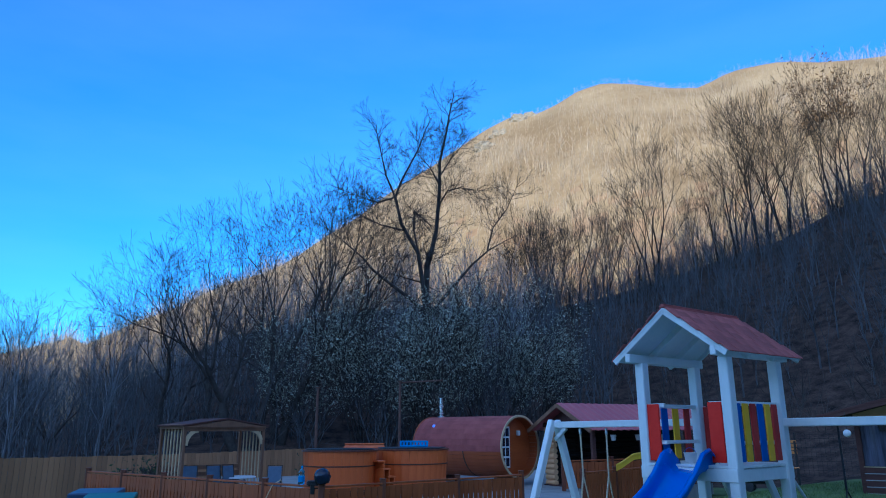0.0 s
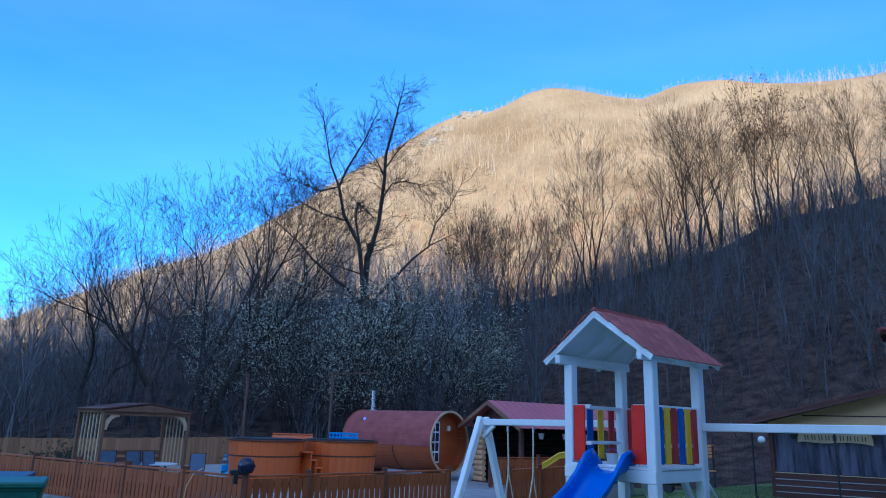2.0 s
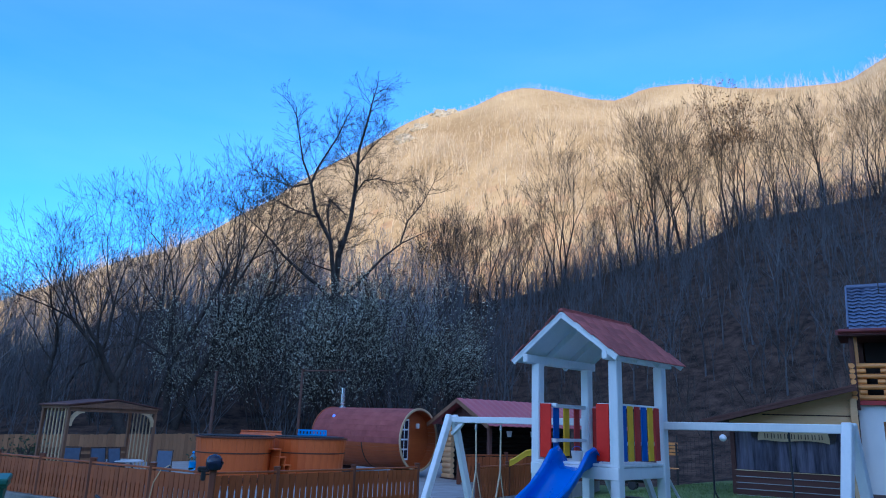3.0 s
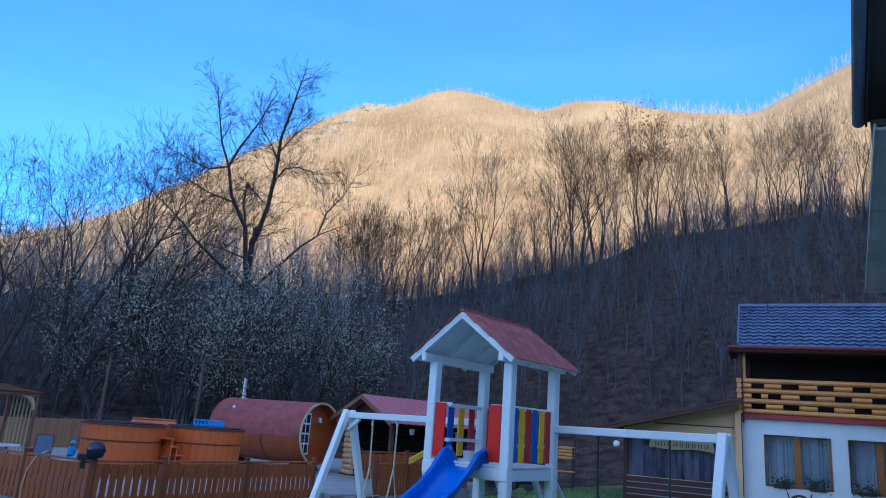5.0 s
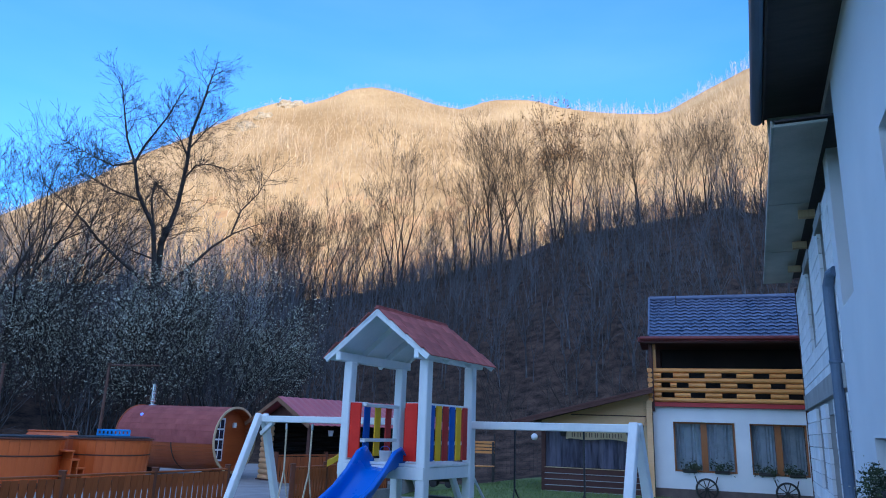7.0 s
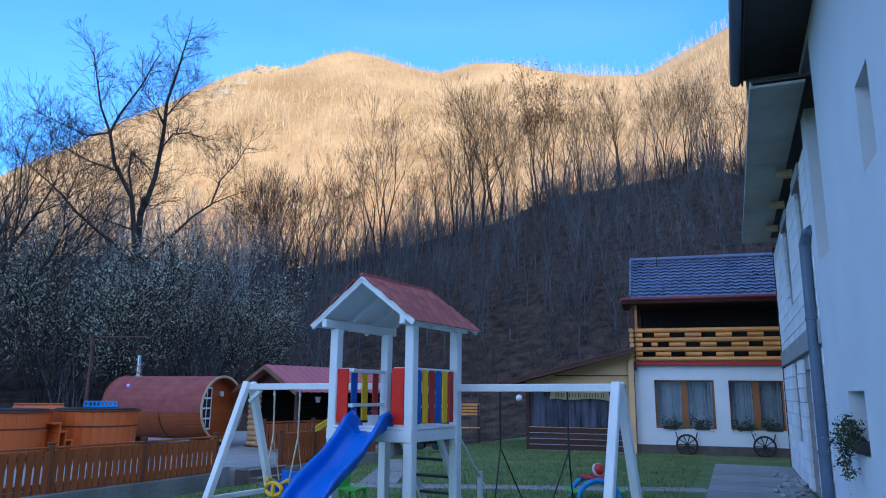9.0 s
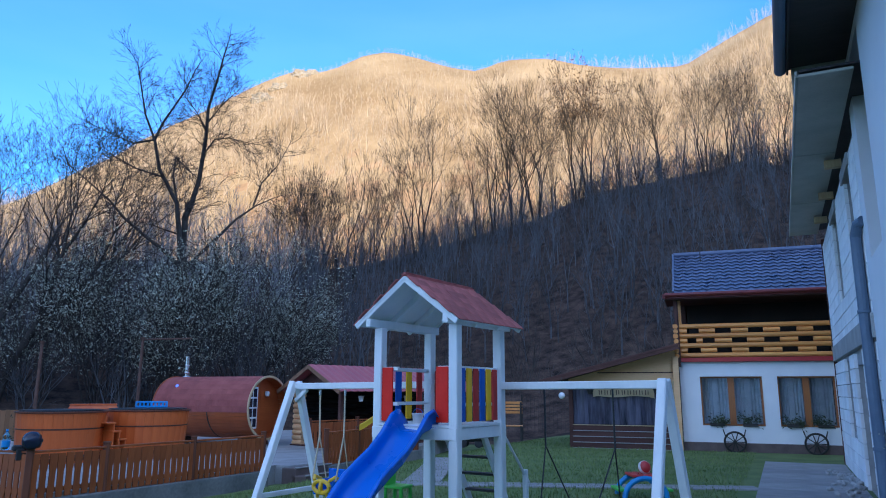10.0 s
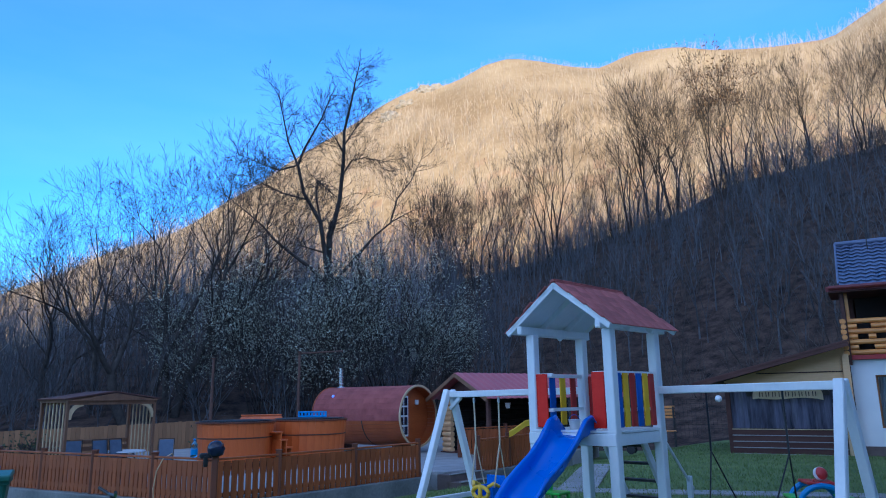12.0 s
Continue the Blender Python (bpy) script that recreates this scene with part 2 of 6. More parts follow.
# ---- mesh helpers ----
def part(name, bm, material, parent=None, label="", m=None, smooth=False):
    """One mesh object from a bmesh, under a thing or a part."""
    if name in ("wall", "block_core"):
        bmesh.ops.remove_doubles(bm, verts=bm.verts, dist=0.0005)
    bmesh.ops.recalc_face_normals(bm, faces=bm.faces)
    me = bpy.data.meshes.new(name)
    bm.to_mesh(me)
    bm.free()
    me.materials.append(material)
    if smooth:
        me.polygons.foreach_set("use_smooth", [True] * len(me.polygons))
    return piece(name, me, parent, label, m)


def piece(name, me, parent=None, label="", m=None):
    ob = new(name, me)
    ob.parent = parent
    if m is not None:
        ob.matrix_basis = m
    return tagged(ob, label) if label else ob


def thing(name, m, label, category, group="", kind=""):
    ob = new(name)
    ob.empty_display_size = 0.2
    ob.matrix_basis = m
    return tagged(ob, label, category, group, kind)


def box(bm, c, size, m=None, b=0.006):
    """A box with chamfered edges round c."""
    h = [s / 2 for s in size]
    b = min(b, *(0.45 * q for q in h))
    vs = {}
    for i in range(8):
        s = [1 if i >> k & 1 else -1 for k in range(3)]
        for k in range(3):
            v = Vector([c[j] + s[j] * (h[j] if j == k else h[j] - b) for j in range(3)])
            vs[i, k] = bm.verts.new(m @ v if m is not None else v)
    for k in range(3):
        a, d = (k + 1) % 3, (k + 2) % 3
        for s in (0, 1):
            o = s << k
            bm.faces.new([vs[o | p, k] for p in (0, 1 << a, 1 << a | 1 << d, 1 << d)])
        for p in (0, 1):
            for q in (0, 1):
                o = p << k | q << a
                e = o | 1 << d
                bm.faces.new([vs[o, k], vs[e, k], vs[e, a], vs[o, a]])
    for i in range(8):
        bm.faces.new([vs[i, k] for k in range(3)])


def beam(bm, p0, p1, w, d, b=0.006, up=(0, 0, 1)):
    """A timber of section w x d from p0 to p1; d lies along up."""
    p0, p1 = Vector(p0), Vector(p1)
    z = (p1 - p0).normalized()
    x = Vector(up).cross(z)
    if x.length < 1e-4:
        x = Vector((1, 0, 0)).cross(z)
    x.normalize()
    y = z.cross(x)
    m = Matrix((x, y, z)).transposed().to_4x4()
    m.translation = (p0 + p1) / 2
    box(bm, (0, 0, 0), (w, d, (p1 - p0).length), m, b)


def tube(bm, pts, r, n=8, cap=True):
    """A round bar through pts; r: one radius or one for each point."""
    pts = [Vector(p) for p in pts]
    rs = r if isinstance(r, (list, tuple)) else [r] * len(pts)
    rings = []
    for i, p in enumerate(pts):
        z = (pts[min(i + 1, len(pts) - 1)] - pts[max(i - 1, 0)]).normalized()
        x = z.orthogonal().normalized() if i == 0 else (x - z * x.dot(z)).normalized()
        y = z.cross(x)
        rings.append([bm.verts.new(p + rs[i] * (x * math.cos(2 * math.pi * k / n) + y * math.sin(2 * math.pi * k / n))) for k in range(n)])
    for a, c in zip(rings, rings[1:]):
        for k in range(n):
            bm.faces.new([a[k], a[(k + 1) % n], c[(k + 1) % n], c[k]])
    if cap:
        bm.faces.new(rings[0])
        bm.faces.new(rings[-1])


def lathe(bm, prof, n=24, m=None):
    """A turned body from (radius, height) pairs."""
    rings = []
    for r, z in prof:
        rings.append([bm.verts.new((m or Matrix()) @ Vector((r * math.cos(2 * math.pi * k / n), r * math.sin(2 * math.pi * k / n), z))) for k in range(n)])
    for a, c in zip(rings, rings[1:]):
        for k in range(n):
            bm.faces.new([a[k], a[(k + 1) % n], c[(k + 1) % n], c[k]])
    bm.faces.new(rings[0])
    bm.faces.new(rings[-1])


def slab(bm, poly, z0, z1):
    """A prism over a plan polygon."""
    lo = [bm.verts.new((x, y, z0)) for x, y in poly]
    hi = [bm.verts.new((x, y, z1)) for x, y in poly]
    bm.faces.new(lo)
    bm.faces.new(hi)
    for i in range(len(poly)):
        j = (i + 1) % len(poly)
        bm.faces.new([lo[i], lo[j], hi[j], hi[i]])


def sheet(bm, grid, thick):
    """A curved sheet of points grid[i][j], thickened downwards."""
    lay = [[[bm.verts.new(Vector(p) - Vector((0, 0, t))) for p in row] for row in grid] for t in (0, thick)]
    I, J = len(grid), len(grid[0])
    for top in lay:
        for i in range(I - 1):
            for j in range(J - 1):
                bm.faces.new([top[i][j], top[i + 1][j], top[i + 1][j + 1], top[i][j + 1]])
    a, c = lay
    for i in range(I - 1):
        for j in (0, J - 1):
            bm.faces.new([a[i][j], a[i + 1][j], c[i + 1][j], c[i][j]])
    for j in range(J - 1):
        for i in (0, I - 1):
            bm.faces.new([a[i][j], a[i][j + 1], c[i][j + 1], c[i][j]])


def arrays(name, V, F, material):
    """A mesh from numpy vertices and quads (or triangles)."""
    me = bpy.data.meshes.new(name)
    k = F.shape[1]
    me.vertices.add(len(V))
    me.vertices.foreach_set("co", np.ascontiguousarray(V, dtype=np.float32).ravel())
    me.loops.add(F.size)
    me.loops.foreach_set("vertex_index", np.ascontiguousarray(F, dtype=np.int32).ravel())
    me.polygons.add(len(F))
    me.polygons.foreach_set("loop_start", np.arange(0, F.size, k, dtype=np.int32))
    me.polygons.foreach_set("loop_total", np.full(len(F), k, dtype=np.int32))
    me.update(calc_edges=True)
    me.materials.append(material)
    return me


def azm(deg):
    """Unit plan vector at degrees clockwise from +y."""
    return Vector((math.sin(radians(deg)), math.cos(radians(deg)), 0))


def frame2(o, xdir, z=0.0):
    """A pose at plan point o whose x axis runs along xdir."""
    x = Vector((xdir[0], xdir[1], 0)).normalized()
    m = Matrix((x, Vector((-x.y, x.x, 0)), Vector((0, 0, 1)))).transposed().to_4x4()
    m.translation = (o[0], o[1], z)
    return m


# ---- the valley ----
SKY_AZ = [-180, -120, -80, -60, -40, -32, -26.3, -22.8, -20, -16.6, -12.7, -8.7, -6.3, -3.2, 0.3, 2.4, 5.1, 7, 8.7, 11.1, 13.3, 16.2, 19.5, 21.2, 23.5, 27.5, 30, 35, 38.6, 40.2, 42.4, 45.6, 60, 80, 105, 130, 180]
SKY_EL = [0, 0, 2, 3, 4, 5.6, 8.0, 9.9, 11.6, 13.2, 15.0, 17.7, 19.5, 21.5, 23.9, 25.0, 26.0, 26.1, 26.6, 27.6, 28.0, 27.8, 27.2, 26.9, 27.4, 27.3, 26.8, 26.1, 25.7, 26.4, 27.3, 28.4, 28, 24, 12, 0, 0]
CREST_AZ = [-180, -110, -80, -60, -40, -30, -24, -18, -10, 0, 4.5, 8.3, 12.3, 17.3, 22, 26.3, 28.4, 30.8, 35, 38, 40.8, 42.6, 44.7, 46, 60, 85, 110, 130, 180]
CREST_EL = [0, 0, 0, 0.2, 0.5, 1.2, 5.5, 8.6, 11.0, 10.4, 10.5, 11.0, 11.9, 13.1, 14.3, 15.1, 16.1, 17.0, 17.5, 18.0, 18.4, 19.0, 18.4, 18.1, 17, 10, 3, 0, 0]
R_FOOT, R_CREST, R_TOP = 31.0, 76.0, 190.0
TRAVEL = SUN_AZ - 180


def smooth(t):
    t = np.clip(t, 0, 1)
    return t * t * (3 - 2 * t)


def height(x, y):
    """The lie of the land: yard, wooded slope, mountain in front; the opposite ridge behind."""
    x, y = np.asarray(x, float), np.asarray(y, float)
    r, az = np.hypot(x, y), np.degrees(np.arctan2(x, y))
    zc = R_CREST * np.tan(np.radians(np.interp(az, CREST_AZ, CREST_EL)))
    zt = R_TOP * np.tan(np.radians(np.interp(az, SKY_AZ, SKY_EL))) - 2
    zt = np.maximum(zt, zc * 0.9)
    t1 = np.clip((r - R_FOOT) / (R_CREST - R_FOOT), 0, 1)
    t2 = np.clip((r - R_CREST) / (R_TOP - R_CREST), 0, 1)
    t2 = np.clip((t2 - 0.22) / 0.78, 0, 1)
    z = zc * t1 ** 1.15 - 3.0 * smooth((r - R_CREST) / 12) * (zc > 3) + (zt - zc + 3.0) * t2 ** 0.9
    z = z * (1 - smooth((r - R_TOP - 8) / 260))
    rough = np.sin(x * 0.11 + 1.3) * np.sin(y * 0.093 + 0.4) + 0.6 * np.sin(x * 0.23 + y * 0.19)
    z = z + rough * 0.7 * t1 * (z > 0.5)
    n = 0.722 * x - 0.692 * y
    z = z - 0.45 * smooth((-n - 7.2) / 4.0) * (1 - t1)
    # the opposite side of the valley
    tx, ty = math.sin(radians(TRAVEL)), math.cos(radians(TRAVEL))
    back, side = -(x * tx + y * ty), x * ty - y * tx
    top = (109.3 + 0.12 * side + 1.2 * np.sin(side * 0.31) + 0.8 * np.sin(side * 0.73 + 1)) * (1 - smooth((np.abs(side) - 200) / 300))
    zb = top * np.where(back < 420, smooth((back - 90) / 330), 1 - smooth((back - 420) / 500))
    return z + np.maximum(zb, 0)


def ground():
    az = np.radians(np.concatenate([np.arange(-70, 80, 1.0), np.arange(80, 290, 2.0)]))
    rad = np.concatenate([np.linspace(0.5, 30, 40), np.linspace(31.5, 200, 90), np.geomspace(206, 3000, 34)])
    A, Rr = np.meshgrid(az, rad, indexing="ij")
    X, Y = Rr * np.sin(A), Rr * np.cos(A)
    V = np.stack([X, Y, height(X, Y) - 0.002], -1).reshape(-1, 3)
    na, nr = len(az), len(rad)
    i, j = np.meshgrid(np.arange(na), np.arange(nr - 1), indexing="ij")
    k = (i + 1) % na
    F = np.stack([i * nr + j, i * nr + j + 1, k * nr + j + 1, k * nr + j], -1).reshape(-1, 4)
    V = np.concatenate([V, [[0, 0, -0.002]]])
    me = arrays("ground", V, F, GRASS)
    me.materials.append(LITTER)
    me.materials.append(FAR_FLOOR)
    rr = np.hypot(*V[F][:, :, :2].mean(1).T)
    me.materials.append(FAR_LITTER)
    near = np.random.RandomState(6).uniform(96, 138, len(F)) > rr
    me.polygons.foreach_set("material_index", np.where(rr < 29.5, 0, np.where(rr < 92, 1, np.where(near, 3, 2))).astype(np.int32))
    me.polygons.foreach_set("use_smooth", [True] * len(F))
    return tagged(new("ground", me), "valley floor of dark lawn below leaf-littered wooded slopes", "ground", kind="structure")


ground()


# ---- trees ----
def leaves(name, rng, centres, spread, count, size, material, parent=None, label=""):
    """Many small leaf blades round some centres."""
    c = np.array([centres[rng.randrange(len(centres))] for _ in range(count)])
    g = np.random.RandomState(rng.randrange(10 ** 6))
    c = c + g.normal(0, 1, (count, 3)) * spread
    a, b = g.normal(0, 1, (count, 3)), g.normal(0, 1, (count, 3))
    a /= np.linalg.norm(a, axis=1, keepdims=True)
    b -= a * (a * b).sum(1, keepdims=True)
    b /= np.linalg.norm(b, axis=1, keepdims=True)
    s = size * g.uniform(0.6, 1.3, (count, 1))
    V = np.stack([c - a * s, c - b * s * 0.4, c + a * s, c + b * s * 0.4], 1).reshape(-1, 3)
    F = np.arange(count * 4).reshape(-1, 4)
    return piece(name, arrays(name, V, F, material), parent, label)


def branch(segs, rng, p, d, length, radius, level, spec):
    """Grows one limb and its twigs as tapered segments."""
    n = spec["n"][level]
    step = length / n
    r = radius
    for i in range(n):
        d = (d + Vector([rng.gauss(0, spec["wob"]) for _ in range(3)]) + Vector((0, 0, spec["up"]))).normalized()
        q = p + d * step
        r1 = radius * (1 - 0.85 * (i + 1) / n)
        segs.append((*p, *q, r, max(r1, spec["rmin"])))
        p, r = q, max(r1, spec["rmin"])
        if level + 1 < len(spec["n"]) and i >= spec["bare"][level] * n - 1:
            for _ in range(spec["kids"][level]):
                a = rng.uniform(0, 2 * math.pi)
                side = d.orthogonal().normalized()
                side = (Matrix.Rotation(a, 3, d) @ side)
                kd = (d * math.cos(spec["angle"]) + side * math.sin(spec["angle"]) * rng.uniform(0.6, 1.3)).normalized()
                branch(segs, rng, p, kd, length * spec["short"] * rng.uniform(0.6, 1.15) * (1.1 - 0.6 * i / n), max(r * 0.55, spec["rmin"]), level + 1, spec)


def fork(segs, rng, p, d, length, r, depth, sp):
    """A limb that forks again and again into ever finer twigs, as a bare deciduous crown does."""
    n = 3 if depth > 3 else 2
    r1 = max(r * 0.8, sp["rmin"])
    for i in range(n):
        d = (d + Vector([rng.gauss(0, sp["wob"]) for _ in range(3)]) + Vector((0, 0, sp["up"]))).normalized()
        q = p + d * (length / n)
        segs.append((*p, *q, r + (r1 - r) * i / n, r + (r1 - r) * (i + 1) / n))
        p = q
        if depth > 1 and rng.random() < sp["side"]:
            s = Matrix.Rotation(rng.uniform(0, 6.28), 3, d) @ d.orthogonal().normalized()
            fork(segs, rng, p, (d * 0.75 + s * 0.66).normalized(), length * 0.62, max(r1 * 0.35, sp["rmin"]), max(0, depth - 3), sp)
    if depth <= 0:
        return
    k = 3 if rng.random() < sp["triple"] else 2
    a0 = rng.uniform(0, 6.28)
    for j in range(k):
        s = Matrix.Rotation(a0 + 6.283 * j / k + rng.gauss(0, 0.35), 3, d) @ d.orthogonal().normalized()
        a = sp["angle"] * rng.uniform(0.45, 1.35)
        f = rng.uniform(0.72, 1.0)
        fork(segs, rng, p, (d * math.cos(a) + s * math.sin(a)).normalized(), length * sp["ratio"] * (0.6 + 0.4 * f) * rng.uniform(0.85, 1.1), max(r1 * f * (0.78 if k == 2 else 0.66), sp["rmin"]), depth - 1, sp)


def skin(segs, sides=3):
    """Vertices and quads of many tapered bars."""
    S = np.array(segs)
    p0, p1, r0, r1 = S[:, :3], S[:, 3:6], S[:, 6:7], S[:, 7:8]
    z = p1 - p0
    z /= np.linalg.norm(z, axis=1, keepdims=True) + 1e-9
    ref = np.where(np.abs(z[:, 2:3]) < 0.9, [[0, 0, 1.0]], [[1.0, 0, 0]])
    x = np.cross(ref, z)
    x /= np.linalg.norm(x, axis=1, keepdims=True)
    y = np.cross(z, x)
    ring = []
    for p, r in ((p0, r0), (p1, r1)):
        for k in range(sides):
            a = 2 * math.pi * k / sides
            ring.append(p + r * (x * math.cos(a) + y * math.sin(a)))
    V = np.stack(ring, 1)
    b = np.arange(len(S))[:, None] * 2 * sides
    F = np.concatenate([b + np.array([[k, (k + 1) % sides, sides + (k + 1) % sides, sides + k]]) for k in range(sides)])
    return V.reshape(-1, 3), F


SPEC_MID = dict(n=(6, 2, 1), kids=(3, 2), bare=(0.25, 0.1), angle=0.5, short=0.34, wob=0.07, up=0.07, rmin=0.012)
SPEC_FAR = dict(n=(3, 1), kids=(2,), bare=(0.2,), angle=0.5, short=0.5, wob=0.1, up=0.06, rmin=0.025)
SPEC_SCRUB = dict(n=(2, 1), kids=(2,), bare=(0.0,), angle=0.5, short=0.6, wob=0.11, up=0.05, rmin=0.013)
# crowns: dome (wide and dense), vase, thicket of narrow stems, slender, spreading
DOME = dict(angle=0.33, ratio=0.80, wob=0.05, up=0.035, side=0.5, triple=0.3, rmin=0.008)
VASE = dict(angle=0.30, ratio=0.80, wob=0.05, up=0.05, side=0.45, triple=0.15, rmin=0.008)
NARROW = dict(angle=0.24, ratio=0.80, wob=0.055, up=0.07, side=0.55, triple=0.1, rmin=0.008)
SPREAD = dict(angle=0.44, ratio=0.80, wob=0.085, up=0.03, side=0.5, triple=0.25, rmin=0.0055)


def forked(seed, tall, radius, sp, stems, lean, bole, depth):
    """Segments of a forked tree, brought to the given height."""
    rng = random.Random(seed)
    segs = []
    for s in range(stems):
        a = 6.283 * s / stems + rng.uniform(-0.4, 0.4)
        l = lean * rng.uniform(0.5, 1.2) * (stems > 1)
        d = Vector((math.cos(a) * l, math.sin(a) * l, 1)).normalized()
        fork(segs, rng, Vector((math.cos(a) * 0.2 * (stems > 1), math.sin(a) * 0.2 * (stems > 1), -0.2)), d, bole * rng.uniform(0.8, 1.2), radius * rng.uniform(0.75, 1.1), depth, sp)
    S = np.array(segs)
    k = tall / np.percentile(S[:, 5], 99.5)
    S[:, :6] *= k
    return [tuple(q) for q in S]


def tree_meshes(segs, cut=0.055, tone=None):
    thick = [s for s in segs if s[6] > cut]
    thin = [s for s in segs if s[6] <= cut]
    return arrays("trunk", *skin(thick, 6), tone or BARK), arrays("crown", *skin(thin, 3), tone or BARK)


def plant(name, meshes, x, y, scale, turn, label, group=""):
    t = thing(name, Matrix.LocRotScale((x, y, float(height(x, y)) - 0.3), Euler((0, 0, turn)), (scale,) * 3), label, "tree", group)
    piece("trunk", meshes[0], t)
    piece("crown", meshes[1], t)
    return t


def woods(name, label, protos, places, material):
    """Many trees too many to count, joined."""
    Vs, Fs, off = [], [], 0
    for k, x, y, s, a in places:
        V, F = protos[k]
        c, q = math.cos(a) * s, math.sin(a) * s
        W = np.stack([V[:, 0] * c - V[:, 1] * q, V[:, 0] * q + V[:, 1] * c, V[:, 2] * s], 1)
        W += [x, y, float(height(x, y))]
        Vs.append(W)
        Fs.append(F + off)
        off += len(V)
    me = arrays(name, np.concatenate(Vs), np.concatenate(Fs), material)
    return tagged(new(name, me), label, "woods", kind="stuff")


def proto(seed, tall, radius, spec):
    segs = []
    branch(segs, random.Random(seed), Vector((0, 0, -0.5)), Vector((0, 0, 1)), tall, radius, 0, spec)
    return skin(segs, 3)


rng = random.Random(7)
far_protos = [proto(s, 6.0, 0.07, SPEC_FAR) for s in range(8)] + [proto(s, 6.0, 0.032, SPEC_FAR) for s in range(8, 16)]
places = []
while len(places) < 7000:
    az, r = rng.uniform(-50, 62), math.sqrt(rng.uniform(96 ** 2, 197 ** 2))
    places.append((rng.randrange(8), r * math.sin(radians(az)), r * math.cos(radians(az)), rng.uniform(0.5, 1.0) * (0.28 if r > 182 else 0.55 if r > 165 else 1), rng.uniform(0, 6.28)))
while len(places) < 10300:
    az, r = rng.uniform(-30, 60), rng.uniform(180, 197)
    places.append((8 + rng.randrange(8), r * math.sin(radians(az)), r * math.cos(radians(az)), rng.uniform(0.12, 0.27), rng.uniform(0, 6.28)))
while len(places) < 10400:
    az, r = rng.uniform(28, 46), rng.uniform(184, 195)
    places.append((8 + rng.randrange(8), r * math.sin(radians(az)), r * math.cos(radians(az)), rng.uniform(0.4, 0.65), rng.uniform(0, 6.28)))
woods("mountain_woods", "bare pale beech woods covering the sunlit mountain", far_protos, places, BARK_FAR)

mid_protos = [proto(40 + s, 9, 0.1, SPEC_MID) for s in range(4)] + [skin(forked(140 + s, 9, 0.09, VASE, 1, 0, 2.4, 4), 3) for s in range(4)]
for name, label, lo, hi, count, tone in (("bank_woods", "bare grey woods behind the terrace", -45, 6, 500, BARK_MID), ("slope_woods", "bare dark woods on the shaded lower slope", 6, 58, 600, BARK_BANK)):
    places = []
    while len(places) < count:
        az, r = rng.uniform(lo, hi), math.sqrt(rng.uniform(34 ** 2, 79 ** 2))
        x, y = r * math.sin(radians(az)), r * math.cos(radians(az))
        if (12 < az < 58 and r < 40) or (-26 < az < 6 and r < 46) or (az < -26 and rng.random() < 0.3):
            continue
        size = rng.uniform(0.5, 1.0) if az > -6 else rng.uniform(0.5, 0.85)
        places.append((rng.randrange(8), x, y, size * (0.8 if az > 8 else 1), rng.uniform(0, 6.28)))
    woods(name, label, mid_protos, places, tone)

def bush(seed):
    rng, segs = random.Random(seed), []
    for k in range(4):
        a = rng.uniform(0, 6.28)
        branch(segs, rng, Vector((0.2 * math.cos(a), 0.2 * math.sin(a), -0.2)), Vector((0.45 * math.cos(a), 0.45 * math.sin(a), 1)).normalized(), rng.uniform(1.4, 2.6), 0.028, 0, SPEC_SCRUB)
    return skin(segs, 3)


scrub_protos = [bush(90 + s) for s in range(8)]
places = []
while len(places) < 2000:
    az, r = rng.uniform(-48, 60), rng.uniform(70, 79) if rng.random() < 0.6 else rng.uniform(36, 72)
    if az < 2 and rng.random() < 0.65:
        continue
    places.append((rng.randrange(8), r * math.sin(radians(az)), r * math.cos(radians(az)), rng.uniform(0.35, 1.1), rng.uniform(0, 6.28)))
woods("undergrowth", "bare scrub and saplings on the shaded slope", scrub_protos, places, SCRUB)

thicket_protos = [skin(forked(170 + k, 4.2, 0.035, dict(VASE, rmin=0.004, wob=0.1), 3, 0.3, 1.0, 4), 3) for k in range(6)]
places = []
while len(places) < 150:
    az, r = rng.uniform(-36, 4), rng.uniform(33.5, 50)
    places.append((rng.randrange(6), r * math.sin(radians(az)), r * math.cos(radians(az)), rng.uniform(0.6, 1.25), rng.uniform(0, 6.28)))
woods("bank_scrub", "tangled grey leafless scrub behind the terrace", thicket_protos, places, BARK_BANK)

# trees between the terrace and the slope
spread_a, spread_b, spread_c = (tree_meshes(forked(s, 13.5, 0.25, SPREAD, n, 0.34, 2.9, 8)) for s, n in ((11, 2), (12, 2), (15, 1)))
for k, az, r, tall, turn in ((0, -16.6, 37, 14.4, 0.4), (1, -14.2, 38, 15.0, 2.1), (2, -11.2, 41, 15.0, 0.9), (2, -19.6, 40, 13.4, 3.3), (1, -22.6, 44, 10.6, 1.2), (2, -26.2, 46, 9.0, 4.4), (0, -30.6, 40, 8.6, 2.8), (2, -33.5, 42, 7.6, 1.9), (0, -8.2, 47, 12.4, 5.2)):
    d = azm(az)
    plant("bare_tree", (spread_a, spread_b, spread_c)[k], d.x * r, d.y * r, tall / 13.5, turn, "leafless deciduous tree with spreading grey-brown limbs", "trees beside the terrace")

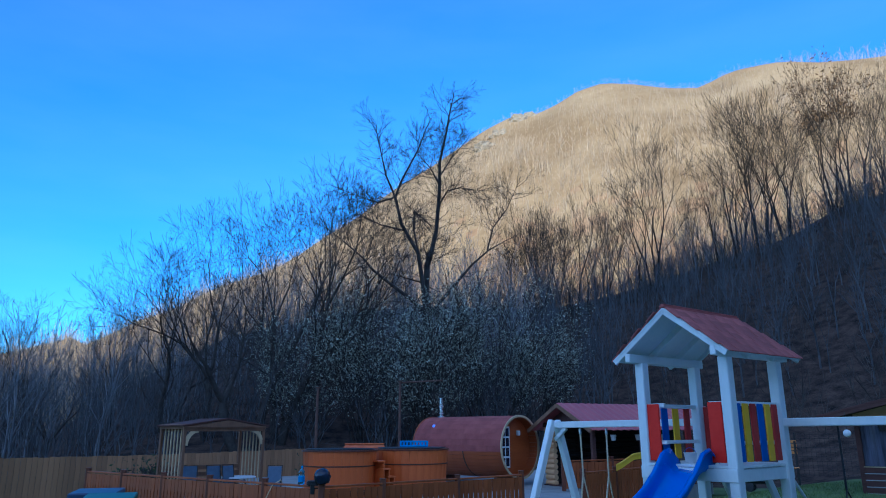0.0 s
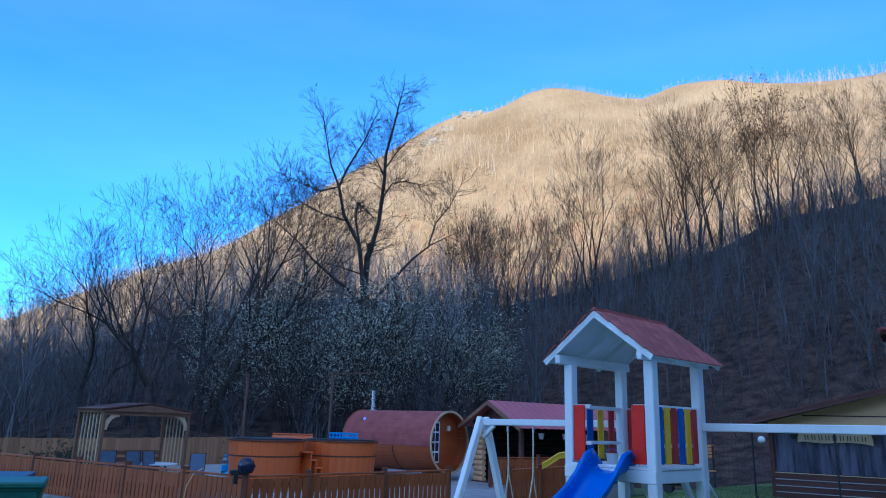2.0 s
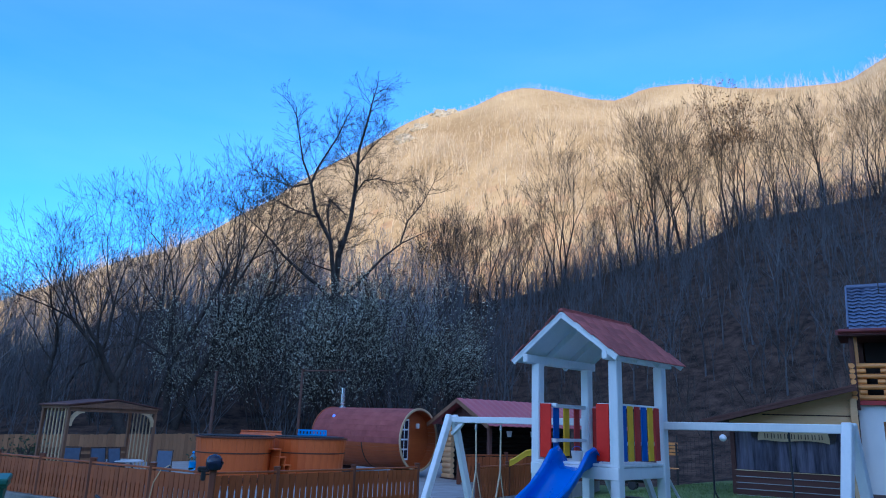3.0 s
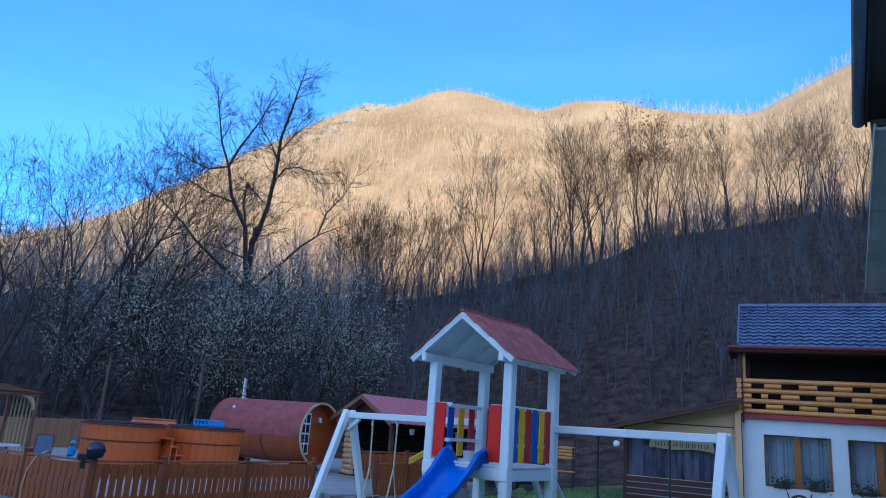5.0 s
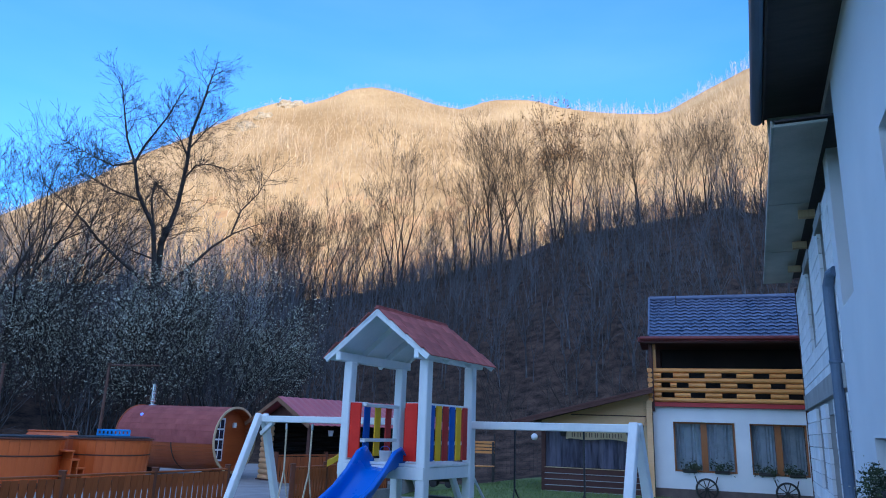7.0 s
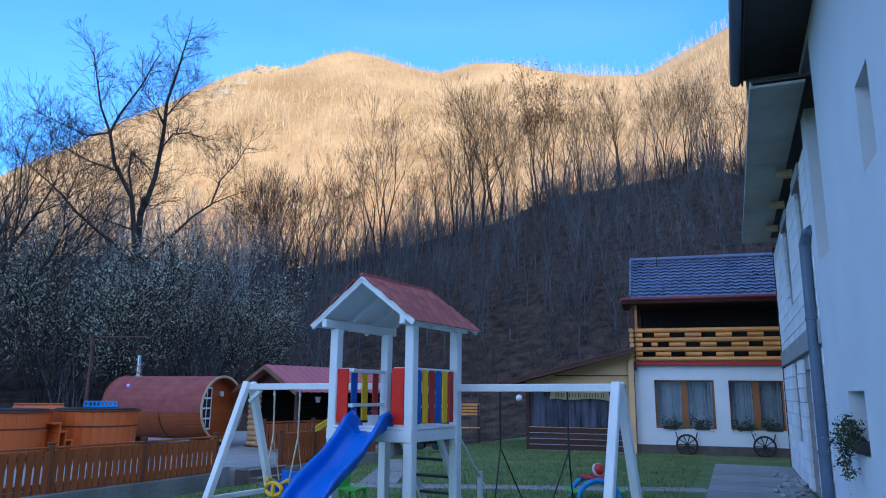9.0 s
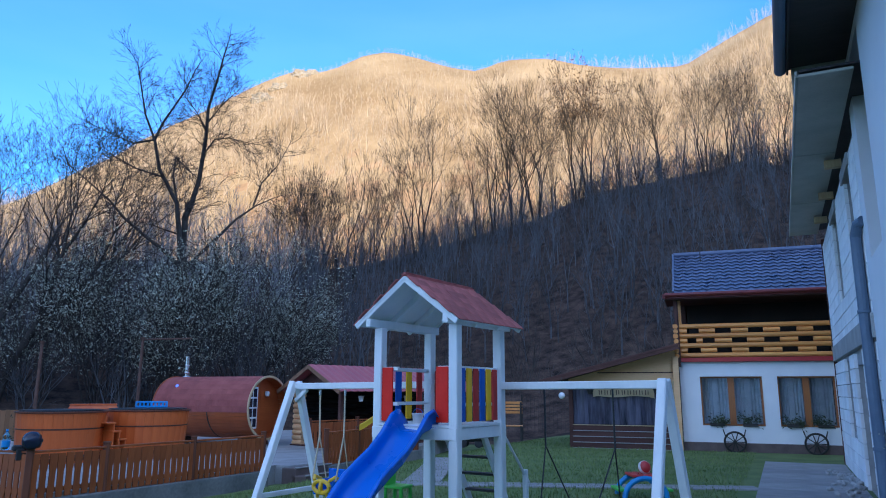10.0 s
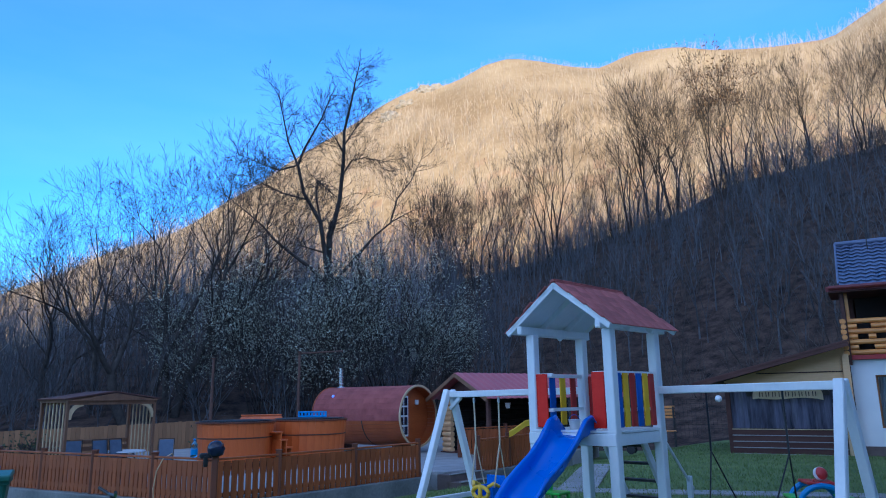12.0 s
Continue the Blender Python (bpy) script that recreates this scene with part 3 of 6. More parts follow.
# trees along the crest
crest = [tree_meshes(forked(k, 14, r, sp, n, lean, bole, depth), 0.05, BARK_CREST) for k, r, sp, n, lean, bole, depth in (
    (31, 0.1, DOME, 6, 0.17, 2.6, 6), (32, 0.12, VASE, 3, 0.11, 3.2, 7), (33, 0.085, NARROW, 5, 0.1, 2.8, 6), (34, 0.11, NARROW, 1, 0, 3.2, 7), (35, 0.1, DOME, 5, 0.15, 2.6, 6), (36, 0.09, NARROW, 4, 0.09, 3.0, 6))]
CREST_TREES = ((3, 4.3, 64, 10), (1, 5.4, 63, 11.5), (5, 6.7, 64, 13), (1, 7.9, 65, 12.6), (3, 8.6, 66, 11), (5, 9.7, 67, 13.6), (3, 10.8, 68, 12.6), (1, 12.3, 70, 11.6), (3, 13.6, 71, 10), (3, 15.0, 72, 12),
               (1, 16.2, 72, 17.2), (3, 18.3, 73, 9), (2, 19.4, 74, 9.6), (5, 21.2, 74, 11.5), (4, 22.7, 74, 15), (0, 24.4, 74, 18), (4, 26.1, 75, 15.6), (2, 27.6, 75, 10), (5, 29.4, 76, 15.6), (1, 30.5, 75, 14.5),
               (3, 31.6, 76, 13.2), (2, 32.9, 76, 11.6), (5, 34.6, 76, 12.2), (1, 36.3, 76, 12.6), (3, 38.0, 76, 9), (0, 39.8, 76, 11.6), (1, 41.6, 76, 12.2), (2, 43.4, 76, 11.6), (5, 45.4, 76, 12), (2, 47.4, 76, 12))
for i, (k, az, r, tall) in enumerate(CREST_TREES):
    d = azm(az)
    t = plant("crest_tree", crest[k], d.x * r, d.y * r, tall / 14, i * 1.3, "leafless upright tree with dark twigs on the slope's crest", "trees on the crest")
    if i in (18, 19):
        tips = [tuple(v.co) for v in crest[k][1].vertices if v.co.z > 8.5][::40]
        leaves("foliage", random.Random(i), tips, 0.25, 600, 0.15, LEAF_DRY, t, "last dry brown leaves")
d = azm(20.7)
plant("pale_tree", tree_meshes(forked(52, 14, 0.17, VASE, 1, 0, 4.6, 5), tone=BARK_FAR), d.x * 99, d.y * 99, 1.2, 0.6, "white-barked leafless tree standing in the sun")


def outcrop(az, r, size, seed):
    d = azm(az)
    x, y = d.x * r, d.y * r
    bm = bmesh.new()
    bmesh.ops.create_icosphere(bm, subdivisions=4, radius=1)
    for v in bm.verts:
        n = noise.fractal(v.co * 1.6 + Vector((seed, 0, 0)), 1.0, 2.0, 5)
        v.co = Vector((v.co.x * size * 1.6, v.co.y * size, v.co.z * size)) * (1 + 0.45 * n)
    ob = part("rock_outcrop", bm, ROCK)
    ob.matrix_basis = pose(x, y, float(height(x, y)) - size * 0.35, 0, 0, -az)
    tagged(ob, "pale limestone outcrop near the mountain top", "rock", "mountain rocks")


for az, r, size, seed in ((2.9, 176, 2.2, 1), (4.2, 181, 1.7, 2), (5.8, 186, 1.9, 3), (6.8, 188, 1.5, 4)):
    outcrop(az, r, size, seed)


def old_tree():
    """The tall crooked tree behind the terrace: main limbs laid out, twigs grown."""
    rng = random.Random(5)
    x, y = -2.0, 38.5
    t = thing("old_tree", pose(x, y, float(height(x, y))), "tall crooked leafless tree with spreading forked limbs", "tree")
    limbs = [([(0.3, -0.4), (0.25, 4), (0.2, 6.6), (0.2, 8.0), (0.22, 9.2)], 0.3, 0.2), ([(0.15, 9.2), (0.41, 9.8), (0.77, 11.5), (0.95, 13.8), (0.97, 15.7), (1.38, 17.6), (1.58, 18.9), (1.8, 20)], 0.2, 0.03),
             ([(0.22, 6.3), (0.02, 8.2), (-0.25, 10), (-1.22, 11.7), (-1.58, 13.3), (-1.29, 14.2), (-0.25, 16.1), (0.21, 17.5)], 0.19, 0.03), ([(-1.58, 13.3), (-2.16, 14.7), (-2.53, 16.3), (-2.91, 18.1)], 0.09, 0.025),
             ([(0.2, 6.6), (-0.7, 7.4), (-1.75, 8.2), (-2.8, 9.1), (-3.5, 9.9), (-4.3, 10.6), (-5.4, 11.5)], 0.15, 0.03), ([(0.04, 8.3), (-0.83, 8.6), (-1.56, 8.8)], 0.07, 0.03),
             ([(-1.0, 11.3), (-2.4, 11.7), (-3.35, 12.2), (-4.2, 12.7)], 0.07, 0.02), ([(-1.58, 13.3), (-2.6, 13.0), (-3.6, 13.5), (-4.9, 14)], 0.07, 0.02), ([(0.98, 13.1), (1.43, 13.7), (2.1, 13.9), (3.4, 13.6)], 0.06, 0.02),
             ([(0.3, 6.4), (1.8, 8.2), (2.8, 9.4), (3.8, 10.3), (4.8, 10.9)], 0.13, 0.03), ([(3.7, 10.3), (4.1, 11.8), (4.95, 13), (5.6, 14.5)], 0.07, 0.02), ([(0.96, 14.3), (0.43, 15.2), (-0.24, 15.9)], 0.06, 0.02),
             ([(0.98, 14.8), (1.62, 16), (2.5, 17.1)], 0.06, 0.02), ([(-0.23, 10), (-0.54, 11.5), (-0.5, 12.6), (0.05, 12.1)], 0.08, 0.05)]
    segs = []
    twig = dict(angle=0.42, ratio=0.82, wob=0.12, up=0.02, side=0.35, triple=0.2, rmin=0.005)
    laid, wood = [], []
    for pts, r0, r1 in limbs:
        depth = rng.uniform(-1.6, 1.6)
        foot = min(laid, key=lambda q: (q.x - pts[0][0]) ** 2 + (q.z - pts[0][1]) ** 2).y if laid else 0
        P = [Vector((a, foot + depth * (i / len(pts)) + (rng.gauss(0, 0.12) if i else 0), c)) for i, (a, c) in enumerate(pts)]
        for i in range(len(P) - 1):
            m = 5
            for k in range(m):
                wob = Vector([rng.gauss(0, 0.03) for _ in range(3)])
                a, c = P[i].lerp(P[i + 1], k / m), P[i].lerp(P[i + 1], (k + 1) / m)
                f0, f1 = (i + k / m) / (len(P) - 1), (i + (k + 1) / m) / (len(P) - 1)
                laid.append(c)
                wood.append((*a, *c, 0.8 * (r0 + (r1 - r0) * f0), 0.8 * (r0 + (r1 - r0) * f1)))
                for _ in range(0 if c.z < 8.5 else 1 if c.z < 11.5 else 2):
                    d = (c - a).normalized()
                    s = Matrix.Rotation(rng.uniform(0, 6.28), 3, d) @ d.orthogonal().normalized()
                    fork(segs, rng, c, (d * 0.6 + s * 0.8 + wob).normalized(), rng.uniform(0.35, 0.75), 0.018, 4, twig)
        fork(segs, rng, P[-1], (P[-1] - P[-2]).normalized(), 0.4, r1, 3, twig)
    piece("trunk", arrays("trunk", *skin(wood, 7), BARK), t)
    piece("crown", arrays("crown", *skin(segs, 3), BARK), t)


old_tree()


# ---- built things: helpers ----
def cub(bm, x0, x1, y0, y1, z0, z1):
    """A sharp block."""
    v = [bm.verts.new((x, y, z)) for x in (x0, x1) for y in (y0, y1) for z in (z0, z1)]
    for q in ((0, 1, 3, 2), (4, 5, 7, 6), (0, 1, 5, 4), (2, 3, 7, 6), (0, 2, 6, 4), (1, 3, 7, 5)):
        bm.faces.new([v[i] for i in q])


def pierced(bm, x0, x1, z0, z1, y0, y1, holes):
    """A wall from x0 to x1 with openings (x0, x1, z0, z1) that go through it."""
    xs = sorted({x0, x1, *(h[0] for h in holes), *(h[1] for h in holes)})
    zs = sorted({z0, z1, *(h[2] for h in holes), *(h[3] for h in holes)})
    xs, zs = [x for x in xs if x0 <= x <= x1], [z for z in zs if z0 <= z <= z1]
    for a, c in zip(xs, xs[1:]):
        for e, f in zip(zs, zs[1:]):
            if not any(h[0] <= (a + c) / 2 <= h[1] and h[2] <= (e + f) / 2 <= h[3] for h in holes):
                cub(bm, a, c, y0, y1, e, f)


def bm_box(c, size, m=None, b=0.006):
    bm = bmesh.new()
    box(bm, c, size, m, b)
    return bm


def bm_beam(p0, p1, w, d, b=0.006, up=(0, 0, 1)):
    bm = bmesh.new()
    beam(bm, p0, p1, w, d, b, up)
    return bm


def bm_tube(pts, r, n=8):
    bm = bmesh.new()
    tube(bm, pts, r, n)
    return bm


def bm_lathe(prof, n=24, m=None):
    bm = bmesh.new()
    lathe(bm, prof, n, m)
    return bm


# ---- play tower with slide and swing beam ----
TU, TW = Vector((0.6229, -0.7823, 0)), Vector((0.7823, 0.6229, 0))
TOWER = frame2((2.074, 7.727), TU)


def play_tower():
    t = thing("play_tower", TOWER, "white timber play tower with red shingle roof and coloured boards", "playset")
    posts = ((-0.5, 0.22), (0.57, 0.22), (-0.47, 1.24), (0.57, 1.24))
    for x, y in posts:
        part("post", bm_box((x, y, 1.2), (0.115, 0.115, 2.44), b=0.01), WHITE_WOOD, t)
    for x in (-0.53, 0.57):
        part("wall_plate", bm_box((x, 0.75, 2.47), (0.07, 1.5, 0.10), b=0.008), WHITE_WOOD, t)
    # roof: boarded underside, rafters, bargeboards, shingles
    H, E, Rz, Ez, L = 0.735, 0.0, 2.985, 2.445, 1.55
    slope = math.atan2(Rz - Ez, H)
    run = math.hypot(H, Rz - Ez)
    for s in (-1, 1):
        m = Matrix.Translation((s * H / 2, L / 2, (Rz + Ez) / 2)) @ Matrix.Rotation(s * slope, 4, "Y")
        deck = part("roof_deck", bm_box((0, 0, 0.0), (run, L, 0.025), m, 0.003), WHITE_WOOD, t)
        for y in (0.02, L - 0.02):
            part("bargeboard", bm_box((0, y - L / 2, -0.022), (run, 0.03, 0.065), m, 0.005), WHITE_WOOD, t)
        for y in (0.52, 1.04):
            part("rafter", bm_box((0, y - L / 2, -0.045), (run - 0.05, 0.05, 0.07), m, 0.005), WHITE_WOOD, t)
        tab = bmesh.new()
        box(tab, (0, 0, 0), (0.155, 0.186, 0.012), None, 0.003)
        me = bpy.data.meshes.new("shingle")
        bmesh.ops.recalc_face_normals(tab, faces=tab.faces)
        tab.to_mesh(me)
        tab.free()
        me.materials.append(SHINGLE)
        for i in range(7):
            for j in range(9 if i % 2 else 8):
                y = -L / 2 + 0.1 + j * 0.194 - (0.097 if i % 2 else 0)
                y = max(-L / 2 + 0.06, min(L / 2 - 0.06, y))
                x = s * (run / 2 - 0.055 - i * 0.138)
                piece("shingle", me, deck, m=m @ pose(x, y, 0.026 + 0.002 * (j % 2), 0, s * 4, random.uniform(-0.8, 0.8)))
    part("ridge_cap", bm_beam((0, -0.01, Rz + 0.028), (0, L + 0.01, Rz + 0.028), 0.07, 0.018, 0.004), SHINGLE, t)
    # platform
    for x in (-0.5, 0.57):
        part("side_beam", bm_box((x, 0.73, 1.2), (0.06, 1.1, 0.13)), WHITE_WOOD, t)
    for y in (0.18, 1.28):
        part("cross_beam", bm_box((0.035, y, 1.2), (1.18, 0.06, 0.13)), WHITE_WOOD, t)
    for i in range(9):
        part("floor_board", bm_box((0.035, 0.22 + i * 0.128, 1.285), (1.15, 0.118, 0.03), b=0.004), WHITE_WOOD, t)
    # rails and coloured boards
    for z, a in ((1.93, 0.045), (1.52, 0.04)):
        part("rail", bm_box((-0.47, 0.73, z), (0.05, 1.0, a)), WHITE_WOOD, t)
        part("rail", bm_box((0.55, 0.73, z), (0.05, 1.0, a)), WHITE_WOOD, t)
        part("rail", bm_box((-0.34, 0.235, z), (0.22, 0.04, a)), WHITE_WOOD, t)
        part("rail", bm_box((0.43, 0.235, z), (0.2, 0.04, a)), WHITE_WOOD, t)
    for x in (-0.37, 0.41):
        part("wide_board", bm_box((x, 0.2, 1.635), (0.16, 0.022, 0.62), b=0.006), RED, t, "red painted board")
    tones = (BLUE, YELLOW, RED_WORN, BLUE, YELLOW, RED_WORN)
    names = ("blue", "yellow", "faded red", "blue", "yellow", "faded red")
    for i in range(6):
        y = 0.34 + i * 0.15
        part("board", bm_box((0.588, y, 1.63), (0.022, 0.104, 0.60), b=0.005), tones[i], t, names[i] + " painted board")
    for y, k in ((0.36, 2), (0.6, 0), (0.82, 1), (1.05, 2)):
        part("board", bm_box((-0.505, y, 1.63), (0.022, 0.115, 0.60), b=0.005), tones[k], t, names[k] + " painted board")
    for x, k in ((-0.36, 5), (0.42, 5)):
        part("board", bm_box((x, 1.27, 1.63), (0.09, 0.022, 0.60), b=0.005), tones[k], t, names[k] + " painted board")
    # slide
    path = [(0.26, 1.25), (0.12, 1.25), (0.0, 1.21), (-0.18, 1.06), (-0.38, 0.90), (-0.58, 0.79), (-0.80, 0.66), (-1.02, 0.46), (-1.25, 0.29), (-1.55, 0.19), (-1.95, 0.16)]
    grid = []
    for k, (y, z) in enumerate(path):
        wall = 0.21 if k in (1, 2) else 0.17 if k else 0.08
        row = [(-0.27, wall), (-0.245, wall + 0.015), (-0.215, wall), (-0.195, 0.03), (-0.16, 0.0), (0, -0.012), (0.16, 0.0), (0.195, 0.03), (0.215, wall), (0.245, wall + 0.015), (0.27, wall)]
        grid.append([(0.1 + a, y, z + c) for a, c in row])
    bm = bmesh.new()
    sheet(bm, grid, 0.02)
    bmesh.ops.subdivide_edges(bm, edges=bm.edges, cuts=1, use_grid_fill=True, smooth=0.6)
    part("slide", bm, SLIDE, t, "blue plastic slide with raised sides", smooth=True)
    # ladder at the back
    for x in (-0.28, 0.28):
        part("stringer", bm_beam((x, 1.3, 1.2), (x, 2.1, 0.0), 0.045, 0.10), WHITE_WOOD, t)
    for i in range(5):
        f = (i + 0.6) / 5.4
        part("rung", bm_box((0, 1.3 + 0.8 * f, 1.2 - 1.2 * f), (0.52, 0.12, 0.03)), (IRON if i < 4 else PALE_WOOD), t)
    for x in (0.5,):
        part("handrail", bm_tube([(x, 1.28, 1.32), (x, 2.15, 0.5)], 0.018), WHITE_WOOD, t)
        part("rail_post", bm_box((x, 2.05, 0.33), (0.06, 0.06, 0.68)), WHITE_WOOD, t)
    # swing beam, one run on each side, with A-frames
    for x0, x1 in ((-2.95, -0.5), (0.6, 2.62)):
        part("swing_beam", bm_beam((x0, 1.24, 1.735), (x1, 1.24, 1.75), 0.10, 0.09, 0.008), WHITE_WOOD, t)
    for x, s, g in ((-2.9, -1, -0.2), (2.58, 1, 0.0)):
        part("leg", bm_beam((x + s * 0.02, 1.2, 1.8), (x + s * 0.05, 0.45, g), 0.10, 0.10, 0.01, (1, 0, 0)), WHITE_WOOD, t)
        part("leg", bm_beam((x + s * 0.02, 1.29, 1.8), (x + s * 0.05, 1.95, g), 0.10, 0.10, 0.01, (1, 0, 0)), WHITE_WOOD, t)
        part("leg_tie", bm_beam((x + s * 0.05, 0.62, g + 0.42), (x + s * 0.05, 1.8, g + 0.42), 0.05, 0.07), WHITE_WOOD, t)
        if s < 0:
            part("knee_brace", bm_beam((x, 1.24, 1.52), (x - s * 0.22, 1.24, 1.69), 0.05, 0.06), WHITE_WOOD, t)
    return t


play_tower()
bk = thing("toy_bucket", TOWER @ pose(-0.08, 0.42, 1.3) @ Matrix.Scale(0.55, 4), "small white plastic bucket on the tower platform", "toy")
part("pail", bm_lathe([(0.08, 0.0), (0.1, 0.01), (0.13, 0.2), (0.14, 0.205), (0.125, 0.19), (0.09, 0.02), (0.004, 0.015)], 18), WHITE_PLASTIC, bk, smooth=True)
part("handle", bm_tube([(0.13 * math.cos(a), 0, 0.2 + 0.1 * math.sin(a)) for a in [k * math.pi / 8 for k in range(9)]], 0.006, 6), BLUE, bk, "thin blue handle")


def toddler_swing():
    t = thing("toddler_swing", TOWER @ pose(-2.17, 1.24, -0.06), "blue and yellow toddler swing seat on pale ropes", "swing")
    for x in (-0.24, 0.24):
        part("rope", bm_tube([(x, 0, 1.74), (x * 0.96, 0.01, 1.1), (x * 0.9, -0.12, 0.5)], 0.012, 6), ROPE, t)
        part("rope", bm_tube([(x * 0.96, 0.01, 1.1), (x * 0.9, 0.16, 0.5)], 0.009, 6), ROPE, t)
        part("hook", bm_box((x, 0, 1.7), (0.03, 0.03, 0.09)), STEEL, t, "steel hook")
    bm = bmesh.new()
    box(bm, (0, 0.02, 0.33), (0.36, 0.34, 0.05), b=0.02)
    box(bm, (0, 0.19, 0.48), (0.36, 0.05, 0.30), b=0.022)
    box(bm, (-0.17, 0.02, 0.42), (0.04, 0.32, 0.16), b=0.015)
    box(bm, (0.17, 0.02, 0.42), (0.04, 0.32, 0.16), b=0.015)
    part("seat", bm, SLIDE, t, "blue plastic seat shell")
    bm = bmesh.new()
    tube(bm, [(0.145 * math.cos(a), -0.17, 0.42 + 0.08 * math.sin(a)) for a in [k * math.pi / 8 for k in range(17)]], 0.03, 8, False)
    tube(bm, [(0, -0.17, 0.5), (0, -0.185, 0.42), (0, -0.17, 0.34)], 0.032, 8)
    for sx in (-1, 1):
        tube(bm, [(sx * 0.13, -0.17, 0.5), (sx * 0.19, -0.1, 0.55), (sx * 0.18, 0.02, 0.5)], 0.025, 8)
        tube(bm, [(sx * 0.07, -0.17, 0.35), (sx * 0.11, -0.12, 0.28)], 0.024, 8)
    part("guard", bm, PLASTIC_YELLOW, t, "yellow plastic front guard")


toddler_swing()


def basket_swing():
    t = thing("basket_swing", TOWER @ pose(1.6, 1.24, 0), "black basket swing on dark forked ropes", "swing")
    for x in (-0.42, 0.42):
        part("rope", bm_tube([(x, 0, 1.75), (x, 0, 1.05)], 0.012, 6), BLACK, t)
        for y in (-0.4, 0.4):
            part("rope", bm_tube([(x, 0, 1.05), (x * 0.75, y, 0.42)], 0.009, 6), BLACK, t)
    bm = bmesh.new()
    tube(bm, [(0.5 * math.cos(a), 0.5 * math.sin(a), 0.4) for a in [k * math.pi / 12 for k in range(25)]], 0.03, 8, False)
    part("ring", bm, BLACK, t)
    bm = bmesh.new()
    for i in range(-4, 5):
        h = math.sqrt(max(0, 0.25 - (i * 0.11) ** 2))
        tube(bm, [(i * 0.11, -h, 0.4), (i * 0.11, 0, 0.36), (i * 0.11, h, 0.4)], 0.006, 5)
        tube(bm, [(-h, i * 0.11, 0.4), (0, i * 0.11, 0.36), (h, i * 0.11, 0.4)], 0.006, 5)
    part("net", bm, BLACK, t)


basket_swing()


# ---- small toys on the lawn ----
def plastic_table(x, y):
    t = thing("play_table", frame2((x, y), (0.95, -0.3)) @ Matrix.Scale(0.8, 4), "light blue and green plastic play table with arched legs", "toy")
    bm = bmesh.new()
    for yy in (-0.3, 0.3):
        arc = [(0.42 * math.cos(a), yy, 0.38 * math.sin(a) + 0.02) for a in [math.pi * k / 10 for k in range(11)]]
        tube(bm, arc, 0.055, 8)
    part("arch", bm, PLASTIC_CYAN, t)
    part("top", bm_box((0, 0, 0.44), (0.5, 0.6, 0.05), b=0.02), PLASTIC_RED, t, "red plastic top")
    for xx in (-0.45, 0.45):
        part("bench", bm_box((xx, 0, 0.17), (0.2, 0.62, 0.05), b=0.02), PLASTIC_GREEN, t, "green plastic bench")


plastic_table(6.75, 10.15)
ball = thing("toy_ball", pose(6.78, 10.08, 0.372 + 0.1) @ Matrix.Scale(0.91, 4), "red and white play ball on the plastic table", "ball")
part("shell", bm_lathe([(0.11 * math.sin(math.pi * (k + 0.02) / 12.04), -0.11 * math.cos(math.pi * (k + 0.02) / 12.04)) for k in range(13)], 20), PLASTIC_RED, ball, smooth=True)
part("band", bm_lathe([(0.112, -0.03), (0.113, 0), (0.112, 0.03)], 20, pose(0, 0, 0, 70, 15, 0)), WHITE_PLASTIC, ball, "white band")


def toy_chair(x, y):
    t = thing("toy_chair", frame2((x, y), (0.7, 0.7), float(height(x, y))), "small bright green plastic children's chair", "chair")
    part("seat", bm_box((0, 0, 0.26), (0.34, 0.32, 0.04), b=0.015), PLASTIC_GREEN, t)
    part("backrest", bm_box((0, 0.16, 0.44), (0.34, 0.04, 0.34), b=0.018), PLASTIC_GREEN, t)
    for a in (-0.14, 0.14):
        for c in (-0.13, 0.14):
            part("leg", bm_box((a, c, 0.12), (0.05, 0.05, 0.25), b=0.012), PLASTIC_GREEN, t)


toy_chair(2.8, 10.6)


def toy_tractor(x, y):
    t = thing("toy_tractor", frame2((x, y), (0.8, -0.5)), "small dark toy truck standing on the lawn", "toy")
    part("body", bm_box((0, 0, 0.24), (0.7, 0.3, 0.14), b=0.03), BLACK, t)
    part("cab", bm_box((0.12, 0, 0.38), (0.28, 0.28, 0.18), b=0.03), PLASTIC_YELLOW, t, "yellow cab")
    for a in (-0.24, 0.24):
        for c in (-0.17, 0.17):
            part("wheel", bm_lathe([(0.05, -0.04), (0.12, -0.035), (0.13, 0), (0.12, 0.035), (0.05, 0.04)], 16, pose(a, c, 0.13, 90, 0, 0)), BLACK, t)


toy_tractor(7.67, 20.4)


# ---- terrace, retaining wall, picket fence ----
CORNER = Vector((-2.68, 13.12, 0))
RIGHT = [CORNER, Vector((-1.66, 13.96, 0)), Vector((-0.22, 15.19, 0)), Vector((1.23, 16.5, 0))]
LD = Vector((-0.79, 0.6, 0)).normalized()
LEFT = [CORNER + LD * d for d in (0, 1.62, 3.45, 5.2, 6.95, 8.7)]
BACK_FENCE = [Vector((2.75, 17.2, 0)), Vector((3.75, 18.35, 0)), Vector((4.75, 19.5, 0)), Vector((6.1, 21.0, 0))]


